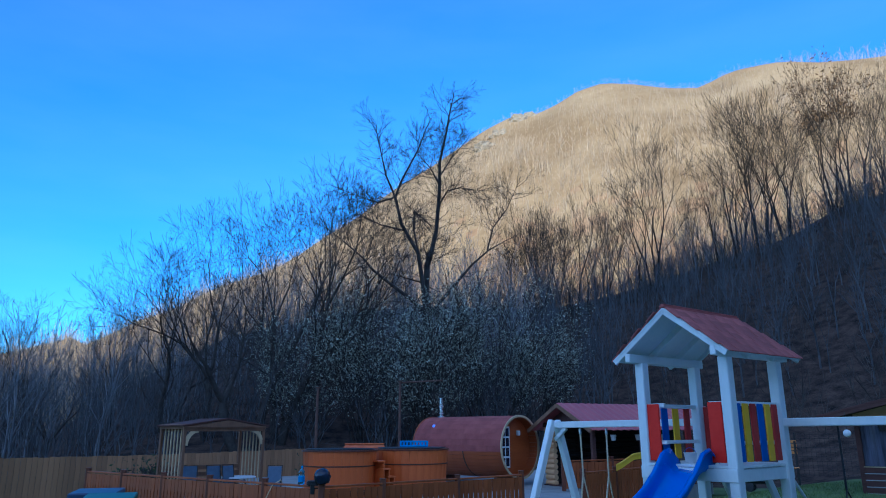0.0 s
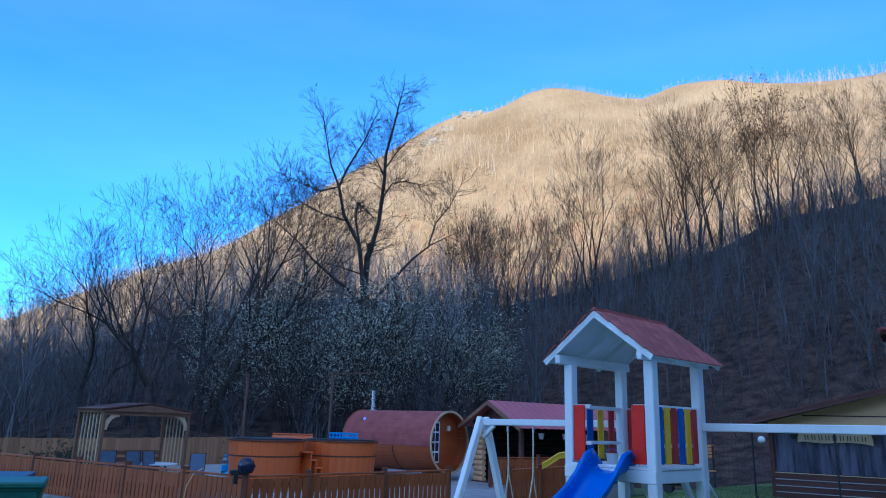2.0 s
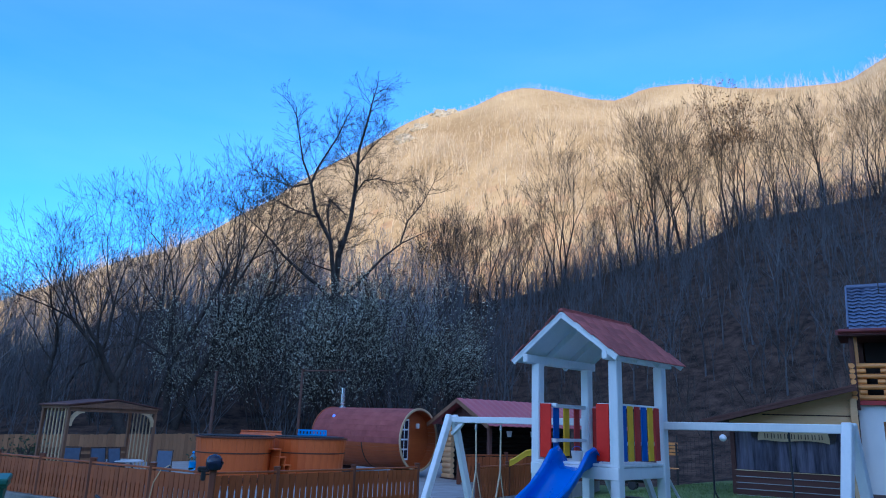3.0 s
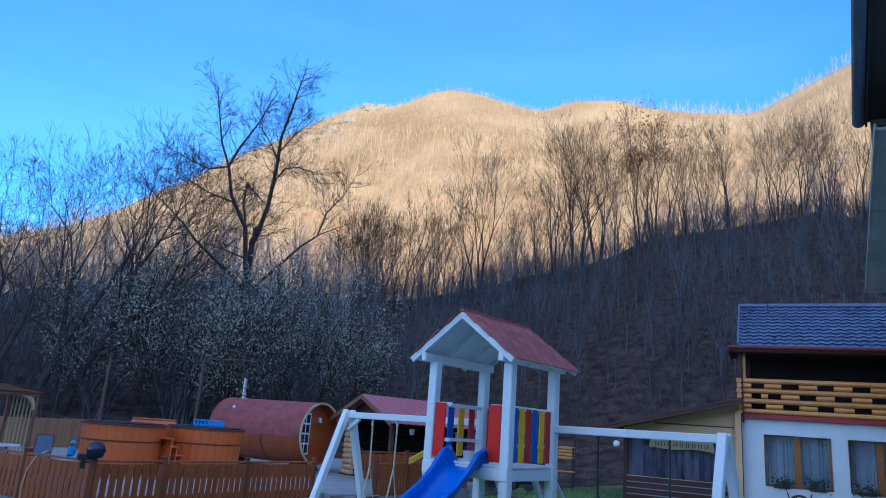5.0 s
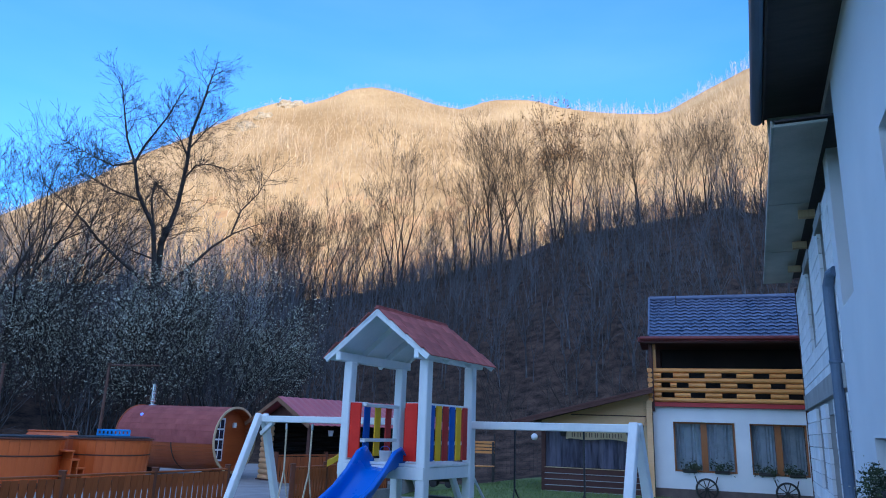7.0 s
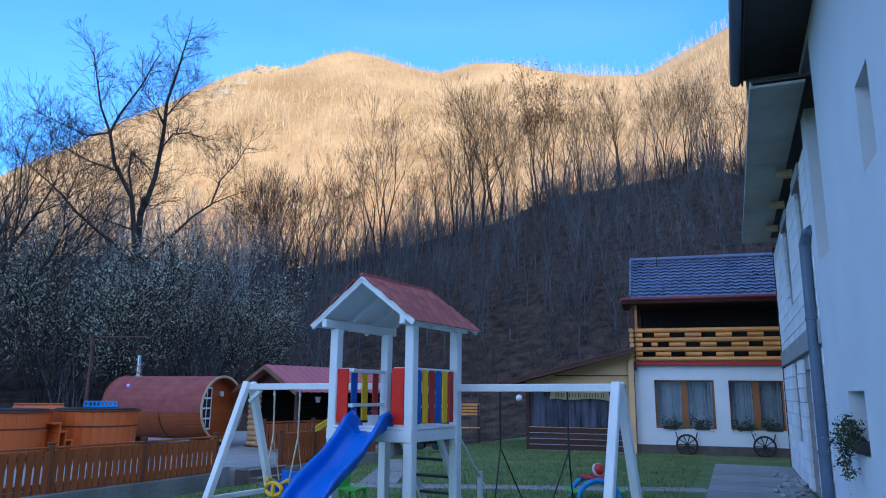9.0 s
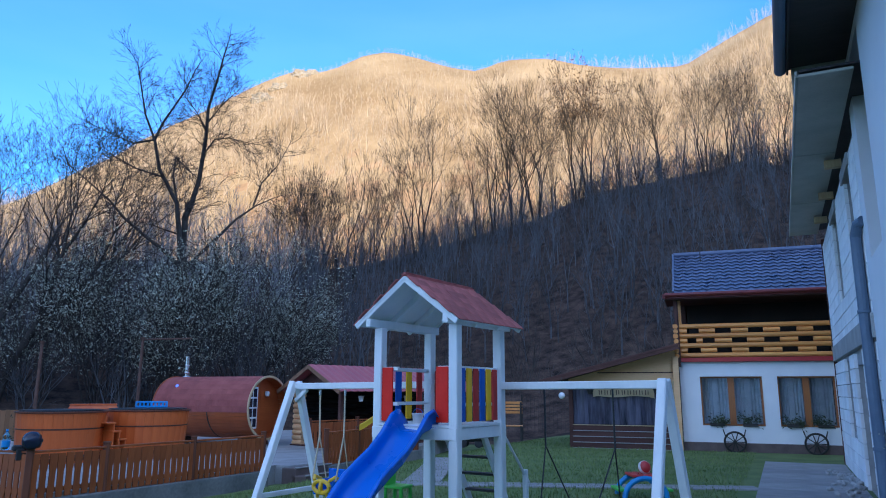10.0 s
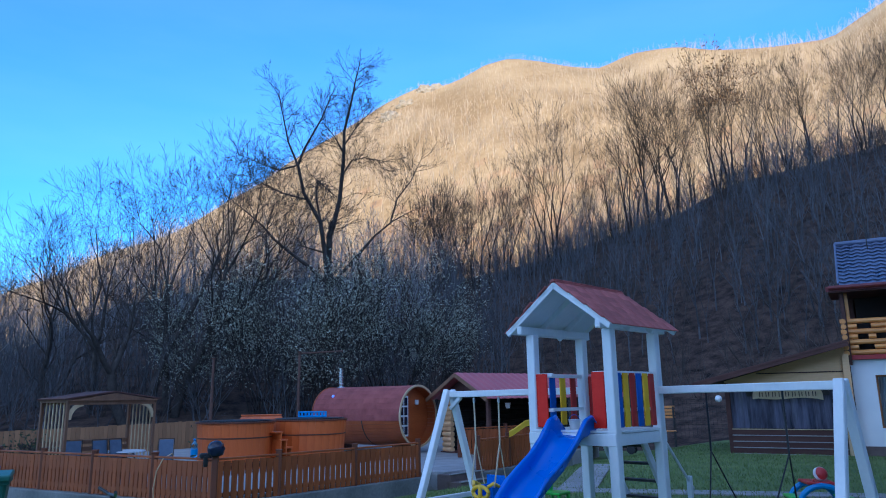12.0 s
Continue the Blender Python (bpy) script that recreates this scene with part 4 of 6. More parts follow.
def terrace():
    bm = bmesh.new()
    poly = [LEFT[-1].xy, CORNER.xy, RIGHT[-1].xy, (1.7, 17.1), (2.5, 17.0), BACK_FENCE[0].xy, BACK_FENCE[-1].xy, (8.5, 25), (5, 31.5), (-6, 31.5), (-13, 27)]
    slab(bm, [tuple(p) for p in poly], -1.2, 0.0)
    tagged(part("terrace", bm, PAVING), "raised grey paved terrace behind the retaining wall", "terrace", kind="structure")
    for name, pts in (("wall_right", RIGHT), ("wall_left", LEFT), ("wall_back", BACK_FENCE)):
        bm = bmesh.new()
        a, c = pts[0], pts[-1]
        d = (c - a).normalized()
        out = Vector((d.y, -d.x, 0)) * (1 if name != "wall_left" else -1)
        beam(bm, a - d * 0.06 + out * 0.06 + Vector((0, 0, -0.67)), c + d * 0.06 + out * 0.06 + Vector((0, 0, -0.67)), 0.2, 1.2, 0.015)
        tagged(part(name, bm, CONCRETE_OLD), "low stained grey concrete retaining wall of the terrace", "wall", kind="structure")


terrace()


def shared(bm, name, material):
    bmesh.ops.recalc_face_normals(bm, faces=bm.faces)
    me = bpy.data.meshes.new(name)
    bm.to_mesh(me)
    bm.free()
    me.materials.append(material)
    return me


bm = bmesh.new()
prof = [(-0.05, 0.0), (0.05, 0.0), (0.05, 0.07), (0.062, 0.11), (0.062, 0.15), (0.05, 0.19), (0.05, 0.42), (0.062, 0.47), (0.062, 0.7), (-0.062, 0.7), (-0.062, 0.47), (-0.05, 0.42), (-0.05, 0.19), (-0.062, 0.15), (-0.062, 0.11), (-0.05, 0.07)]
lo, hi = [bm.verts.new((x, -0.011, z)) for x, z in prof], [bm.verts.new((x, 0.011, z)) for x, z in prof]
bm.faces.new(lo), bm.faces.new(hi)
for i in range(len(prof)):
    j = (i + 1) % len(prof)
    bm.faces.new([lo[i], lo[j], hi[j], hi[i]])
PICKET = shared(bm, "picket", FENCE)


def picket_fence(pts, label, gap=0.135, first=0, side=1, lift=0.0):
    t = thing("picket_fence", Matrix.Translation((0, 0, lift - 0.16)), label, "fence", "terrace fences")
    for p in pts[first:]:
        tall = 0.86 if p is not CORNER else 0.84
        post = part("fence_post", bm_box((p.x, p.y, tall / 2 + 0.05), (0.11, 0.11, tall), b=0.012), FENCE_DARK, t)
        part("post_cap", bm_box((p.x, p.y, tall + 0.06), (0.125, 0.125, 0.03), b=0.012), FENCE_DARK, post)
    for a, c in zip(pts, pts[1:]):
        d = (c - a).normalized()
        up = Vector((0, 0, 1))
        part("cap_rail", bm_beam(a + up * 0.84, c + up * 0.84, 0.09, 0.035, 0.006), FENCE, t)
        for z in (0.22, 0.68):
            part("rail", bm_beam(a + up * z, c + up * z, 0.035, 0.07, 0.006), FENCE_DARK, t)
        n = int((c - a).length / gap)
        for k in range(n):
            q = a + (c - a) * ((k + 0.5) / n)
            m = frame2((q.x + d.y * 0.032 * side, q.y - d.x * 0.032 * side), d, 0.1 + random.uniform(-0.006, 0.006))
            piece("picket", PICKET, t, m=m @ pose(0, 0, 0, 0, random.uniform(-0.7, 0.7), 0))


picket_fence(RIGHT, "orange-stained wooden picket fence on the terrace wall beside the steps")
picket_fence(LEFT, "orange-stained wooden picket fence in front of the pergola", 0.126, 1, -1)
picket_fence(BACK_FENCE, "orange-stained wooden picket fence in front of the shelter")
picket_fence([Vector((2.75, 20.3, 0)), Vector((4.3, 21.22, 0)), Vector((5.84, 22.13, 0))], "brown wooden railing along the open shelter front", lift=0.14)


def steps():
    t = thing("terrace_steps", frame2((2.12, 17.12), (0.75, 0.66)), "dark stone steps up to the terrace", "stairs", kind="structure")
    for i in range(3):
        part("step", bm_box((0.0, -0.25 - 0.3 * (2 - i), -0.55 + 0.15 * i), (1.25, 0.42, 0.42), b=0.015), PLINTH, t)
        part("nosing", bm_box((0.0, -0.45 - 0.3 * (2 - i), -0.33 + 0.15 * i), (1.25, 0.06, 0.025), b=0.005), PAVING, t, "pale stone step edge")
    part("landing", bm_box((0.1, 0.3, -0.245), (1.3, 1.0, 0.5), b=0.01), PAVING, t)


steps()


def plank_fence():
    t = thing("plank_fence", Matrix(), "tall weathered plank fence closing the terrace at the back", "fence")
    pts = [Vector((-15.5, 20.5, -0.55)), Vector((-10.5, 24.3, -0.55)), Vector((-6.3, 28.0, -0.45)), Vector((-0.5, 30.5, -0.4))]
    me = shared(bm_box((0, 0, 0.72), (0.145, 0.022, 1.44), b=0.004), "plank", FENCE_FAR)
    for a, c in zip(pts, pts[1:]):
        d = (c - a).normalized()
        n = int((c - a).length / 0.15)
        for z in (0.3, 1.1):
            part("rail", bm_beam(a + Vector((0, 0.05, z)), c + Vector((0, 0.05, z)), 0.04, 0.08), FENCE_DARK, t)
        for k in range(n):
            q = a + (c - a) * ((k + 0.5) / n)
            piece("plank", me, t, m=frame2((q.x, q.y), d, q.z + random.uniform(-0.012, 0.012)))


plank_fence()


# ---- pergola and garden seats ----
def pergola():
    e1 = Vector((0.6, 0.79, 0))
    t = thing("pergola", frame2((-6.62, 16.75), e1), "brown wooden pergola with slatted sides and low gabled roof", "pergola")
    W, D, H = 2.28, 0.98, 1.72
    for x in (0, W):
        for y in (0, D):
            part("post", bm_box((x, y, H / 2), (0.07, 0.07, H), b=0.01), PERGOLA, t)
        part("side_beam", bm_box((x, D / 2, H + 0.05), (0.08, D + 0.1, 0.11)), PERGOLA, t)
        for k in range(6):
            part("slat", bm_box((x + 0.02, 0.16 + k * (D - 0.3) / 5, H / 2), (0.028, 0.024, H), b=0.004), PALE_WOOD, t)
    for y in (0, D):
        part("front_beam", bm_box((W / 2, y, H - 0.0), (W, 0.06, 0.12)), PERGOLA, t)
        for x, s in ((0.05, 1), (W - 0.05, -1)) if y == 0 else ():
            bm = bmesh.new()
            arc = [(x + s * 0.32 * (1 - math.cos(a)), y, H - 0.38 + 0.34 * math.sin(a)) for a in [k * math.pi / 12 for k in range(7)]]
            for p, q in zip(arc, arc[1:]):
                beam(bm, p, q, 0.05, 0.09, 0.004)
            part("curved_brace", bm, PALE_WOOD, t, "pale curved brace")
    for s, x in ((1, -0.1), (-1, W + 0.12)):
        part("roof_panel", bm_beam((x, D / 2, H + 0.07), (W / 2, D / 2, H + 0.24), D + 0.12, 0.035, 0.006), BOARD_DARK, t)
    bm = bmesh.new()
    for y in (-0.09, D + 0.06):
        v = [bm.verts.new(p) for p in ((-0.1, y, H + 0.03), (W + 0.12, y, H + 0.03), (W / 2, y, H + 0.2), (-0.1, y + 0.03, H + 0.03), (W + 0.12, y + 0.03, H + 0.03), (W / 2, y + 0.03, H + 0.2))]
        for q in ((0, 1, 2), (3, 4, 5), (0, 1, 4, 3), (1, 2, 5, 4), (0, 2, 5, 3)):
            bm.faces.new([v[i] for i in q])
    part("gable_board", bm, PERGOLA, t)
    for k in range(4):
        part("back_slat", bm_box((W / 2, D - 0.03, 0.3 + k * 0.16), (W, 0.03, 0.1)), PERGOLA, t)


pergola()


def garden_chair(x, y, turn, tilt, name="garden_chair", label="blue-grey garden chair with sling seat and back"):
    t = thing(name, pose(x, y, 0, 0, 0, turn) @ Matrix.Scale(0.78, 4), label, "chair", "garden chairs on the terrace")
    part("seat", bm_box((0, 0, 0.42), (0.42, 0.48, 0.03), b=0.012), SLING, t)
    m = Matrix.Translation((0, 0.24, 0.42)) @ Matrix.Rotation(radians(-tilt), 4, "X")
    part("backrest", bm_box((0, 0, 0.34), (0.41, 0.03, 0.66), m, 0.012), SLING, t)
    part("back_frame", bm_tube([m @ Vector(p) for p in ((-0.225, 0, -0.05), (-0.225, 0, 0.7), (0.225, 0, 0.7), (0.225, 0, -0.05))], 0.014), IRON, t)
    for a in (-0.23, 0.23):
        part("armrest", bm_box((a, 0.0, 0.63), (0.05, 0.46, 0.03), b=0.01), IRON, t)
        for c in (-0.22, 0.22):
            part("leg", bm_tube([(a, c, 0.63), (a, c * 1.1, 0.0)], 0.013), IRON, t)
    return t


for x, y, turn in ((-6.59, 17.22, 165), (-5.94, 17.34, 190), (-5.6, 17.56, 205)):
    garden_chair(x, y, turn + 215, 10)
garden_chair(-4.66, 17.55, 10, 22, "recliner", "reclining garden chair with blue sling fabric")


def patio_table(x, y):
    t = thing("patio_table", frame2((x, y), (0.6, 0.79)), "white-topped round patio table under the pergola", "table")
    part("tabletop", bm_lathe([(0.42, 0.53), (0.46, 0.54), (0.46, 0.56), (0.42, 0.57), (0.004, 0.57)], 28), WHITE_PLASTIC, t)
    for k in range(4):
        a = math.pi / 4 + k * math.pi / 2
        part("leg", bm_tube([(0.15 * math.cos(a), 0.15 * math.sin(a), 0.56), (0.36 * math.cos(a), 0.36 * math.sin(a), 0)], 0.018), IRON, t)


patio_table(-5.72, 18.12)


# ---- hot tubs ----
def hot_tub(x, y, r, top):
    t = thing("hot_tub", pose(x, y, 0), "round orange-brown wooden hot tub with dark bands and black lid", "hot tub", "hot tubs on the terrace")
    me = shared(bm_beam((r * 0.93, 0, 0), (r, 0, top), 2 * math.pi * r / 30 * 0.998, 0.05, 0.004, (1, 0, 0)), "stave", TUB)
    part("liner", bm_lathe([(r * 0.88, 0.02), (r * 0.955, top - 0.02)], 36), TUB_BAND, t)
    for k in range(30):
        piece("stave", me, t, m=Matrix.Rotation(2 * math.pi * k / 30, 4, "Z"))
    for z in (0.15, top * 0.66):
        rr = r * (0.93 + 0.07 * z / top) + 0.042
        part("band", bm_lathe([(rr - 0.02, z), (rr, z + 0.005), (rr + 0.002, z + 0.032), (rr - 0.02, z + 0.037)], 40), TUB_BAND, t)
    part("rim", bm_lathe([(r + 0.05, top - 0.01), (r + 0.07, top), (r + 0.07, top + 0.03), (r * 0.8, top + 0.035)], 40), FENCE_DARK, t)
    part("lid", bm_lathe([(r * 0.97, top + 0.036), (r * 0.97, top + 0.06), (r * 0.1, top + 0.075)], 40), BLACK, t, "black tub lid")
    return t


hot_tub(-3.35, 19.35, 0.95, 1.14)
hot_tub(-1.5, 20.6, 1.0, 1.14)


def tub_steps(x, y):
    t = thing("tub_steps", frame2((x, y), (0.75, 0.66)), "orange-brown wooden steps beside the hot tub", "steps")
    for i in range(4):
        part("tread", bm_box((0.17 * i, 0, 0.88 - 0.2 * i), (0.24, 0.5, 0.04)), TUB, t)
        part("riser", bm_box((0.17 * i + 0.09, 0, 0.44 - 0.1 * i + 0.0), (0.03, 0.48, 0.86 - 0.2 * i)), TUB, t)


tub_steps(-2.35, 19.15)


def tub_cabinet(x, y):
    t = thing("heater_cabinet", frame2((x, y), (0.9, 0.1)), "orange-brown wooden tub cover with sloping sides", "cover")
    bm = bmesh.new()
    q = [(-0.72, -0.3, 1.02), (0.72, -0.3, 1.02), (0.72, 0.3, 1.02), (-0.72, 0.3, 1.02), (-0.55, -0.22, 1.27), (0.55, -0.22, 1.27), (0.55, 0.22, 1.27), (-0.55, 0.22, 1.27)]
    v = [bm.verts.new(p) for p in q]
    for f in ((0, 1, 2, 3), (4, 5, 6, 7), (0, 1, 5, 4), (1, 2, 6, 5), (2, 3, 7, 6), (3, 0, 4, 7)):
        bm.faces.new([v[i] for i in f])
    part("hood", bm, TUB, t)
    part("hood_rim", bm_box((0, 0, 1.285), (1.16, 0.5, 0.03)), TUB, t)
    part("body", bm_box((0, 0, 0.5), (1.3, 0.5, 1.03)), TUB, t)


tub_cabinet(-2.95, 21.4)


def crate():
    t = thing("blue_crate", frame2((-1.45, 20.8), (0.98, 0.1), 1.215), "bright blue plastic crate on the hot tub lid", "crate")
    for y in (-0.22, 0.22):
        part("frame", bm_box((0, y, 0.14), (0.8, 0.03, 0.04)), PLASTIC_CYAN, t)
        part("frame", bm_box((0, y, 0.02), (0.8, 0.03, 0.04)), PLASTIC_CYAN, t)
        for k in range(9):
            part("slat", bm_box((-0.38 + k * 0.095, y, 0.08), (0.04, 0.025, 0.1), b=0.003), PLASTIC_CYAN, t)
    part("bottom", bm_box((0, 0, 0.012), (0.78, 0.42, 0.02)), PLASTIC_CYAN, t)


crate()


# ---- barrel sauna ----
def barrel_sauna():
    ax = Vector((0.73, -0.68, 0))
    t = thing("barrel_sauna", frame2((1.78, 22.7), ax), "wooden barrel sauna with red shingle top and pale hoop", "sauna")
    R, L, zc = 0.945, 3.85, 1.15
    def shell(bm, a0, a1, r0, r1, x0, x1, n):
        nonlocal zc
        ring = []
        for k in range(n + 1):
            a = a0 + (a1 - a0) * k / n
            ring.append([bm.verts.new((x, r * math.cos(a), zc + r * math.sin(a))) for x, r in ((x0, r0), (x1, r0), (x1, r1), (x0, r1))])
        for p, q in zip(ring, ring[1:]):
            for i in range(4):
                bm.faces.new([p[i], p[(i + 1) % 4], q[(i + 1) % 4], q[i]])
        bm.faces.new(ring[0])
        bm.faces.new(ring[-1])
    zc, keep = 0.0, zc
    bm = bmesh.new()
    shell(bm, 0.004, 2 * math.pi / 48 - 0.004, R - 0.045, R, -L, 0, 1)
    stave = shared(bm, "stave", BARREL)
    zc = keep
    for k in range(48):
        piece("stave", stave, t, m=Matrix.Translation((0, 0, zc)) @ Matrix.Rotation(2 * math.pi * k / 48, 4, "X"))
    bm = bmesh.new()
    for i in range(18):
        a0 = radians(-8) + i * radians(196) / 18
        for j in range(17):
            x0 = -L - 0.03 + j * 0.228 - (0.1 if i % 2 and j else 0)
            shell(bm, a0, a0 + radians(196) / 18 - 0.004, R + 0.004, R + 0.014 + 0.003 * ((i + j) % 2), x0, x0 + 0.225 if j < 16 else 0.0, 1)
    part("shingles", bm, SHINGLE_JOINED, t, "dark red bitumen shingles")
    for x in (0.0, -L - 0.01):
        bm = bmesh.new()
        shell(bm, 0, 2 * math.pi, R - 0.03, R + 0.035, x, x + 0.035, 48)
        part("hoop", bm, PALE_WOOD if x == 0 else BARREL, t, "pale edge hoop" if x == 0 else "")
    for z in (-L + 0.5, -1.6):
        bm = bmesh.new()
        shell(bm, math.pi, 2 * math.pi, R + 0.001, R + 0.008, z, z + 0.04, 24)
        part("steel_band", bm, IRON, t)
    # recessed front wall with a glazed door
    bm = bmesh.new()
    lathe(bm, [(R - 0.05, -0.02), (R - 0.05, 0.02)], 40, Matrix.Translation((-0.32, 0, zc)) @ Matrix.Rotation(radians(90), 4, "Y"))
    part("front_wall", bm, BARREL, t)
    part("back_wall", bm_lathe([(R - 0.05, -0.02), (R - 0.05, 0.02)], 40, Matrix.Translation((-L + 0.1, 0, zc)) @ Matrix.Rotation(radians(90), 4, "Y")), BARREL, t)
    door = part("door", bm_box((-0.28, -0.4, zc), (0.03, 0.46, 1.26)), WHITE_WOOD, t, "white door with small panes")
    for i in range(4):
        for j in range(2):
            part("pane", bm_box((-0.262, -0.5 + 0.2 * j, zc - 0.45 + 0.3 * i), (0.012, 0.155, 0.25), b=0.003), HELMET, door, "dark glass pane")
    lamp = part("wall_lamp", bm_box((-0.25, 0.25, zc + 0.42), (0.1, 0.12, 0.16), b=0.02), WHITE_PLASTIC, t, "white wall lamp")
    for x in (-L + 0.4, -0.5):
        part("cradle", bm_box((x, 0, 0.14), (0.12, 1.3, 0.28), b=0.01), FENCE_DARK, t)
    # flue
    part("flue_flange", bm_lathe([(0.16, zc + R - 0.02), (0.12, zc + R + 0.03), (0.07, zc + R + 0.05)], 16, pose(-3.42, 0, 0)), STEEL, t)
    part("flue", bm_lathe([(0.075, zc + R), (0.075, zc + R + 0.68)], 16, pose(-3.42, 0, 0)), STEEL, t, "stainless flue pipe")
    for z in (0.12, 0.36):
        part("flue_collar", bm_lathe([(0.085, zc + R + z), (0.095, zc + R + z + 0.02), (0.085, zc + R + z + 0.04)], 16, pose(-3.42, 0, 0)), STEEL, t)
    part("flue_cap", bm_lathe([(0.09, zc + R + 0.71), (0.1, zc + R + 0.73), (0.02, zc + R + 0.8)], 16, pose(-3.42, 0, 0)), IRON, t)

    a = radians(43)
    part("signal_light", bm_lathe([(0.05, 0), (0.045, 0.03), (0.02, 0.05), (0.003, 0.055)], 12, Matrix.Translation((-3.1, -(R + 0.01) * math.cos(a), zc + (R + 0.01) * math.sin(a))) @ Matrix.Rotation(math.pi / 2 - a, 4, "X")), LED, t, "small glowing blue signal light")


barrel_sauna()


# ---- open shelter with red roof ----
def shelter():
    t = thing("log_shelter", frame2((3.1, 21.9), (0.86, 0.51)), "open log shelter with red roof and dark interior", "shelter")
    L, D, H = 6.0, 2.3, 1.78           # x along the ridge, y across (front at -D/2)
    Rz = 2.42
    for k in range(11):
        part("wall_log", bm_tube([(0.15, 0.7, 0.08 + k * 0.16), (0.15, D / 2, 0.08 + k * 0.16)], 0.082, 10), LOG_WALL, t)
        part("back_log", bm_tube([(0.15, D / 2, 0.08 + k * 0.16), (L, D / 2, 0.08 + k * 0.16)], 0.082, 8), INNER_SHADE, t)
    for x in (0.15, 2.1, 4.05, L - 0.1):
        part("post", bm_box((x, -D / 2 + 0.1, H / 2), (0.12, 0.12, H), b=0.01), BOARD_DARK, t)
    part("front_plate", bm_box((L / 2, -D / 2 + 0.1, H + 0.04), (L, 0.12, 0.14)), BOARD_DARK, t)
    part("back_plate", bm_box((L / 2, D / 2 - 0.1, H + 0.04), (L, 0.12, 0.14)), BOARD_DARK, t)
    bm = bmesh.new()
    v = [bm.verts.new(p) for p in ((0.1, -D / 2, H), (0.1, D / 2, H), (0.1, 0, Rz - 0.06), (0.2, -D / 2, H), (0.2, D / 2, H), (0.2, 0, Rz - 0.06))]
    for q in ((0, 1, 2), (3, 4, 5), (0, 1, 4, 3), (1, 2, 5, 4), (0, 2, 5, 3)):
        bm.faces.new([v[i] for i in q])
    part("gable", bm, BOARD_DARK, t)
    for s in (-1, 1):
        bm = bmesh.new()
        n = 46
        grid = []
        for i in range(n + 1):
            x = -0.3 + (L + 0.6) * i / n
            lift = 0.018 * (i % 2)
            grid.append([(x, s * (D / 2 + 0.35) * f, Rz + 0.02 - (Rz - H + 0.14) * f + lift + 0.015 * ((k % 2) == 0)) for k, f in enumerate((0, 0.2, 0.21, 0.4, 0.41, 0.6, 0.61, 0.8, 0.81, 1.0))])
        sheet(bm, grid, 0.02)
        part("roof_sheet", bm, ROOF_RED, t, "red ribbed roof sheet")
        part("bargeboard", bm_beam((-0.3, 0, Rz - 0.03), (-0.3, s * (D / 2 + 0.35), H - 0.16), 0.04, 0.12, 0.006), PERGOLA, t)
    for x in (1.0, 2.0, 3.0):
        lamp = part("hanging_pot", bm_lathe([(0.06, 1.35), (0.09, 1.5), (0.095, 1.52)], 12, pose(x, -D / 2 + 0.15, 0)), WHITE_PLASTIC, t, "small white hanging pot")
        part("hanger", bm_tube([(x, -D / 2 + 0.15, 1.5), (x, -D / 2 + 0.15, H)], 0.006, 5), IRON, lamp)
    part("floor", bm_box((L / 2, 0, 0.02), (L, D, 0.03)), BOARD_DARK, t)


shelter()

ys = thing("yellow_slide", frame2((3.85, 17.6), (0.93, -0.2), float(height(3.85, 17.6))), "small yellow plastic children's slide beside the shelter fence", "toy")
bm = bmesh.new()
sheet(bm, [[(x, y, z + (0.12 if abs(y) > 0.18 else 0)) for y in (-0.22, -0.19, -0.17, 0, 0.17, 0.19, 0.22)] for x, z in ((-0.22, 0.98), (-0.1, 1.04), (0.05, 1.14), (0.2, 1.24), (0.45, 1.28))], 0.02)
part("chute", bm, PLASTIC_YELLOW, ys)
for y in (-0.2, 0.2):
    part("support", bm_beam((0.42, y, 1.25), (0.55, y, 0), 0.05, 0.05), PLASTIC_CYAN, ys)


# ---- guest house with log balcony ----
HD = Vector((math.cos(radians(38)), -math.sin(radians(38)), 0))
HOUSE = frame2((13.3, 17.75), HD)


def planter_plant(parent, x, y, z, w, rng, n=220):
    part("planter", bm_box((x, y, z - 0.07), (w * 0.8, 0.12, 0.09), b=0.015), IRON, parent)
    leaves("foliage", rng, [(x + rng.uniform(-w / 2, w / 2), y + rng.uniform(-0.06, 0.06), z + rng.uniform(-0.1, 0.2) * rng.random()) for _ in range(14)], 0.06, n, 0.04, LEAF_DARK, parent)


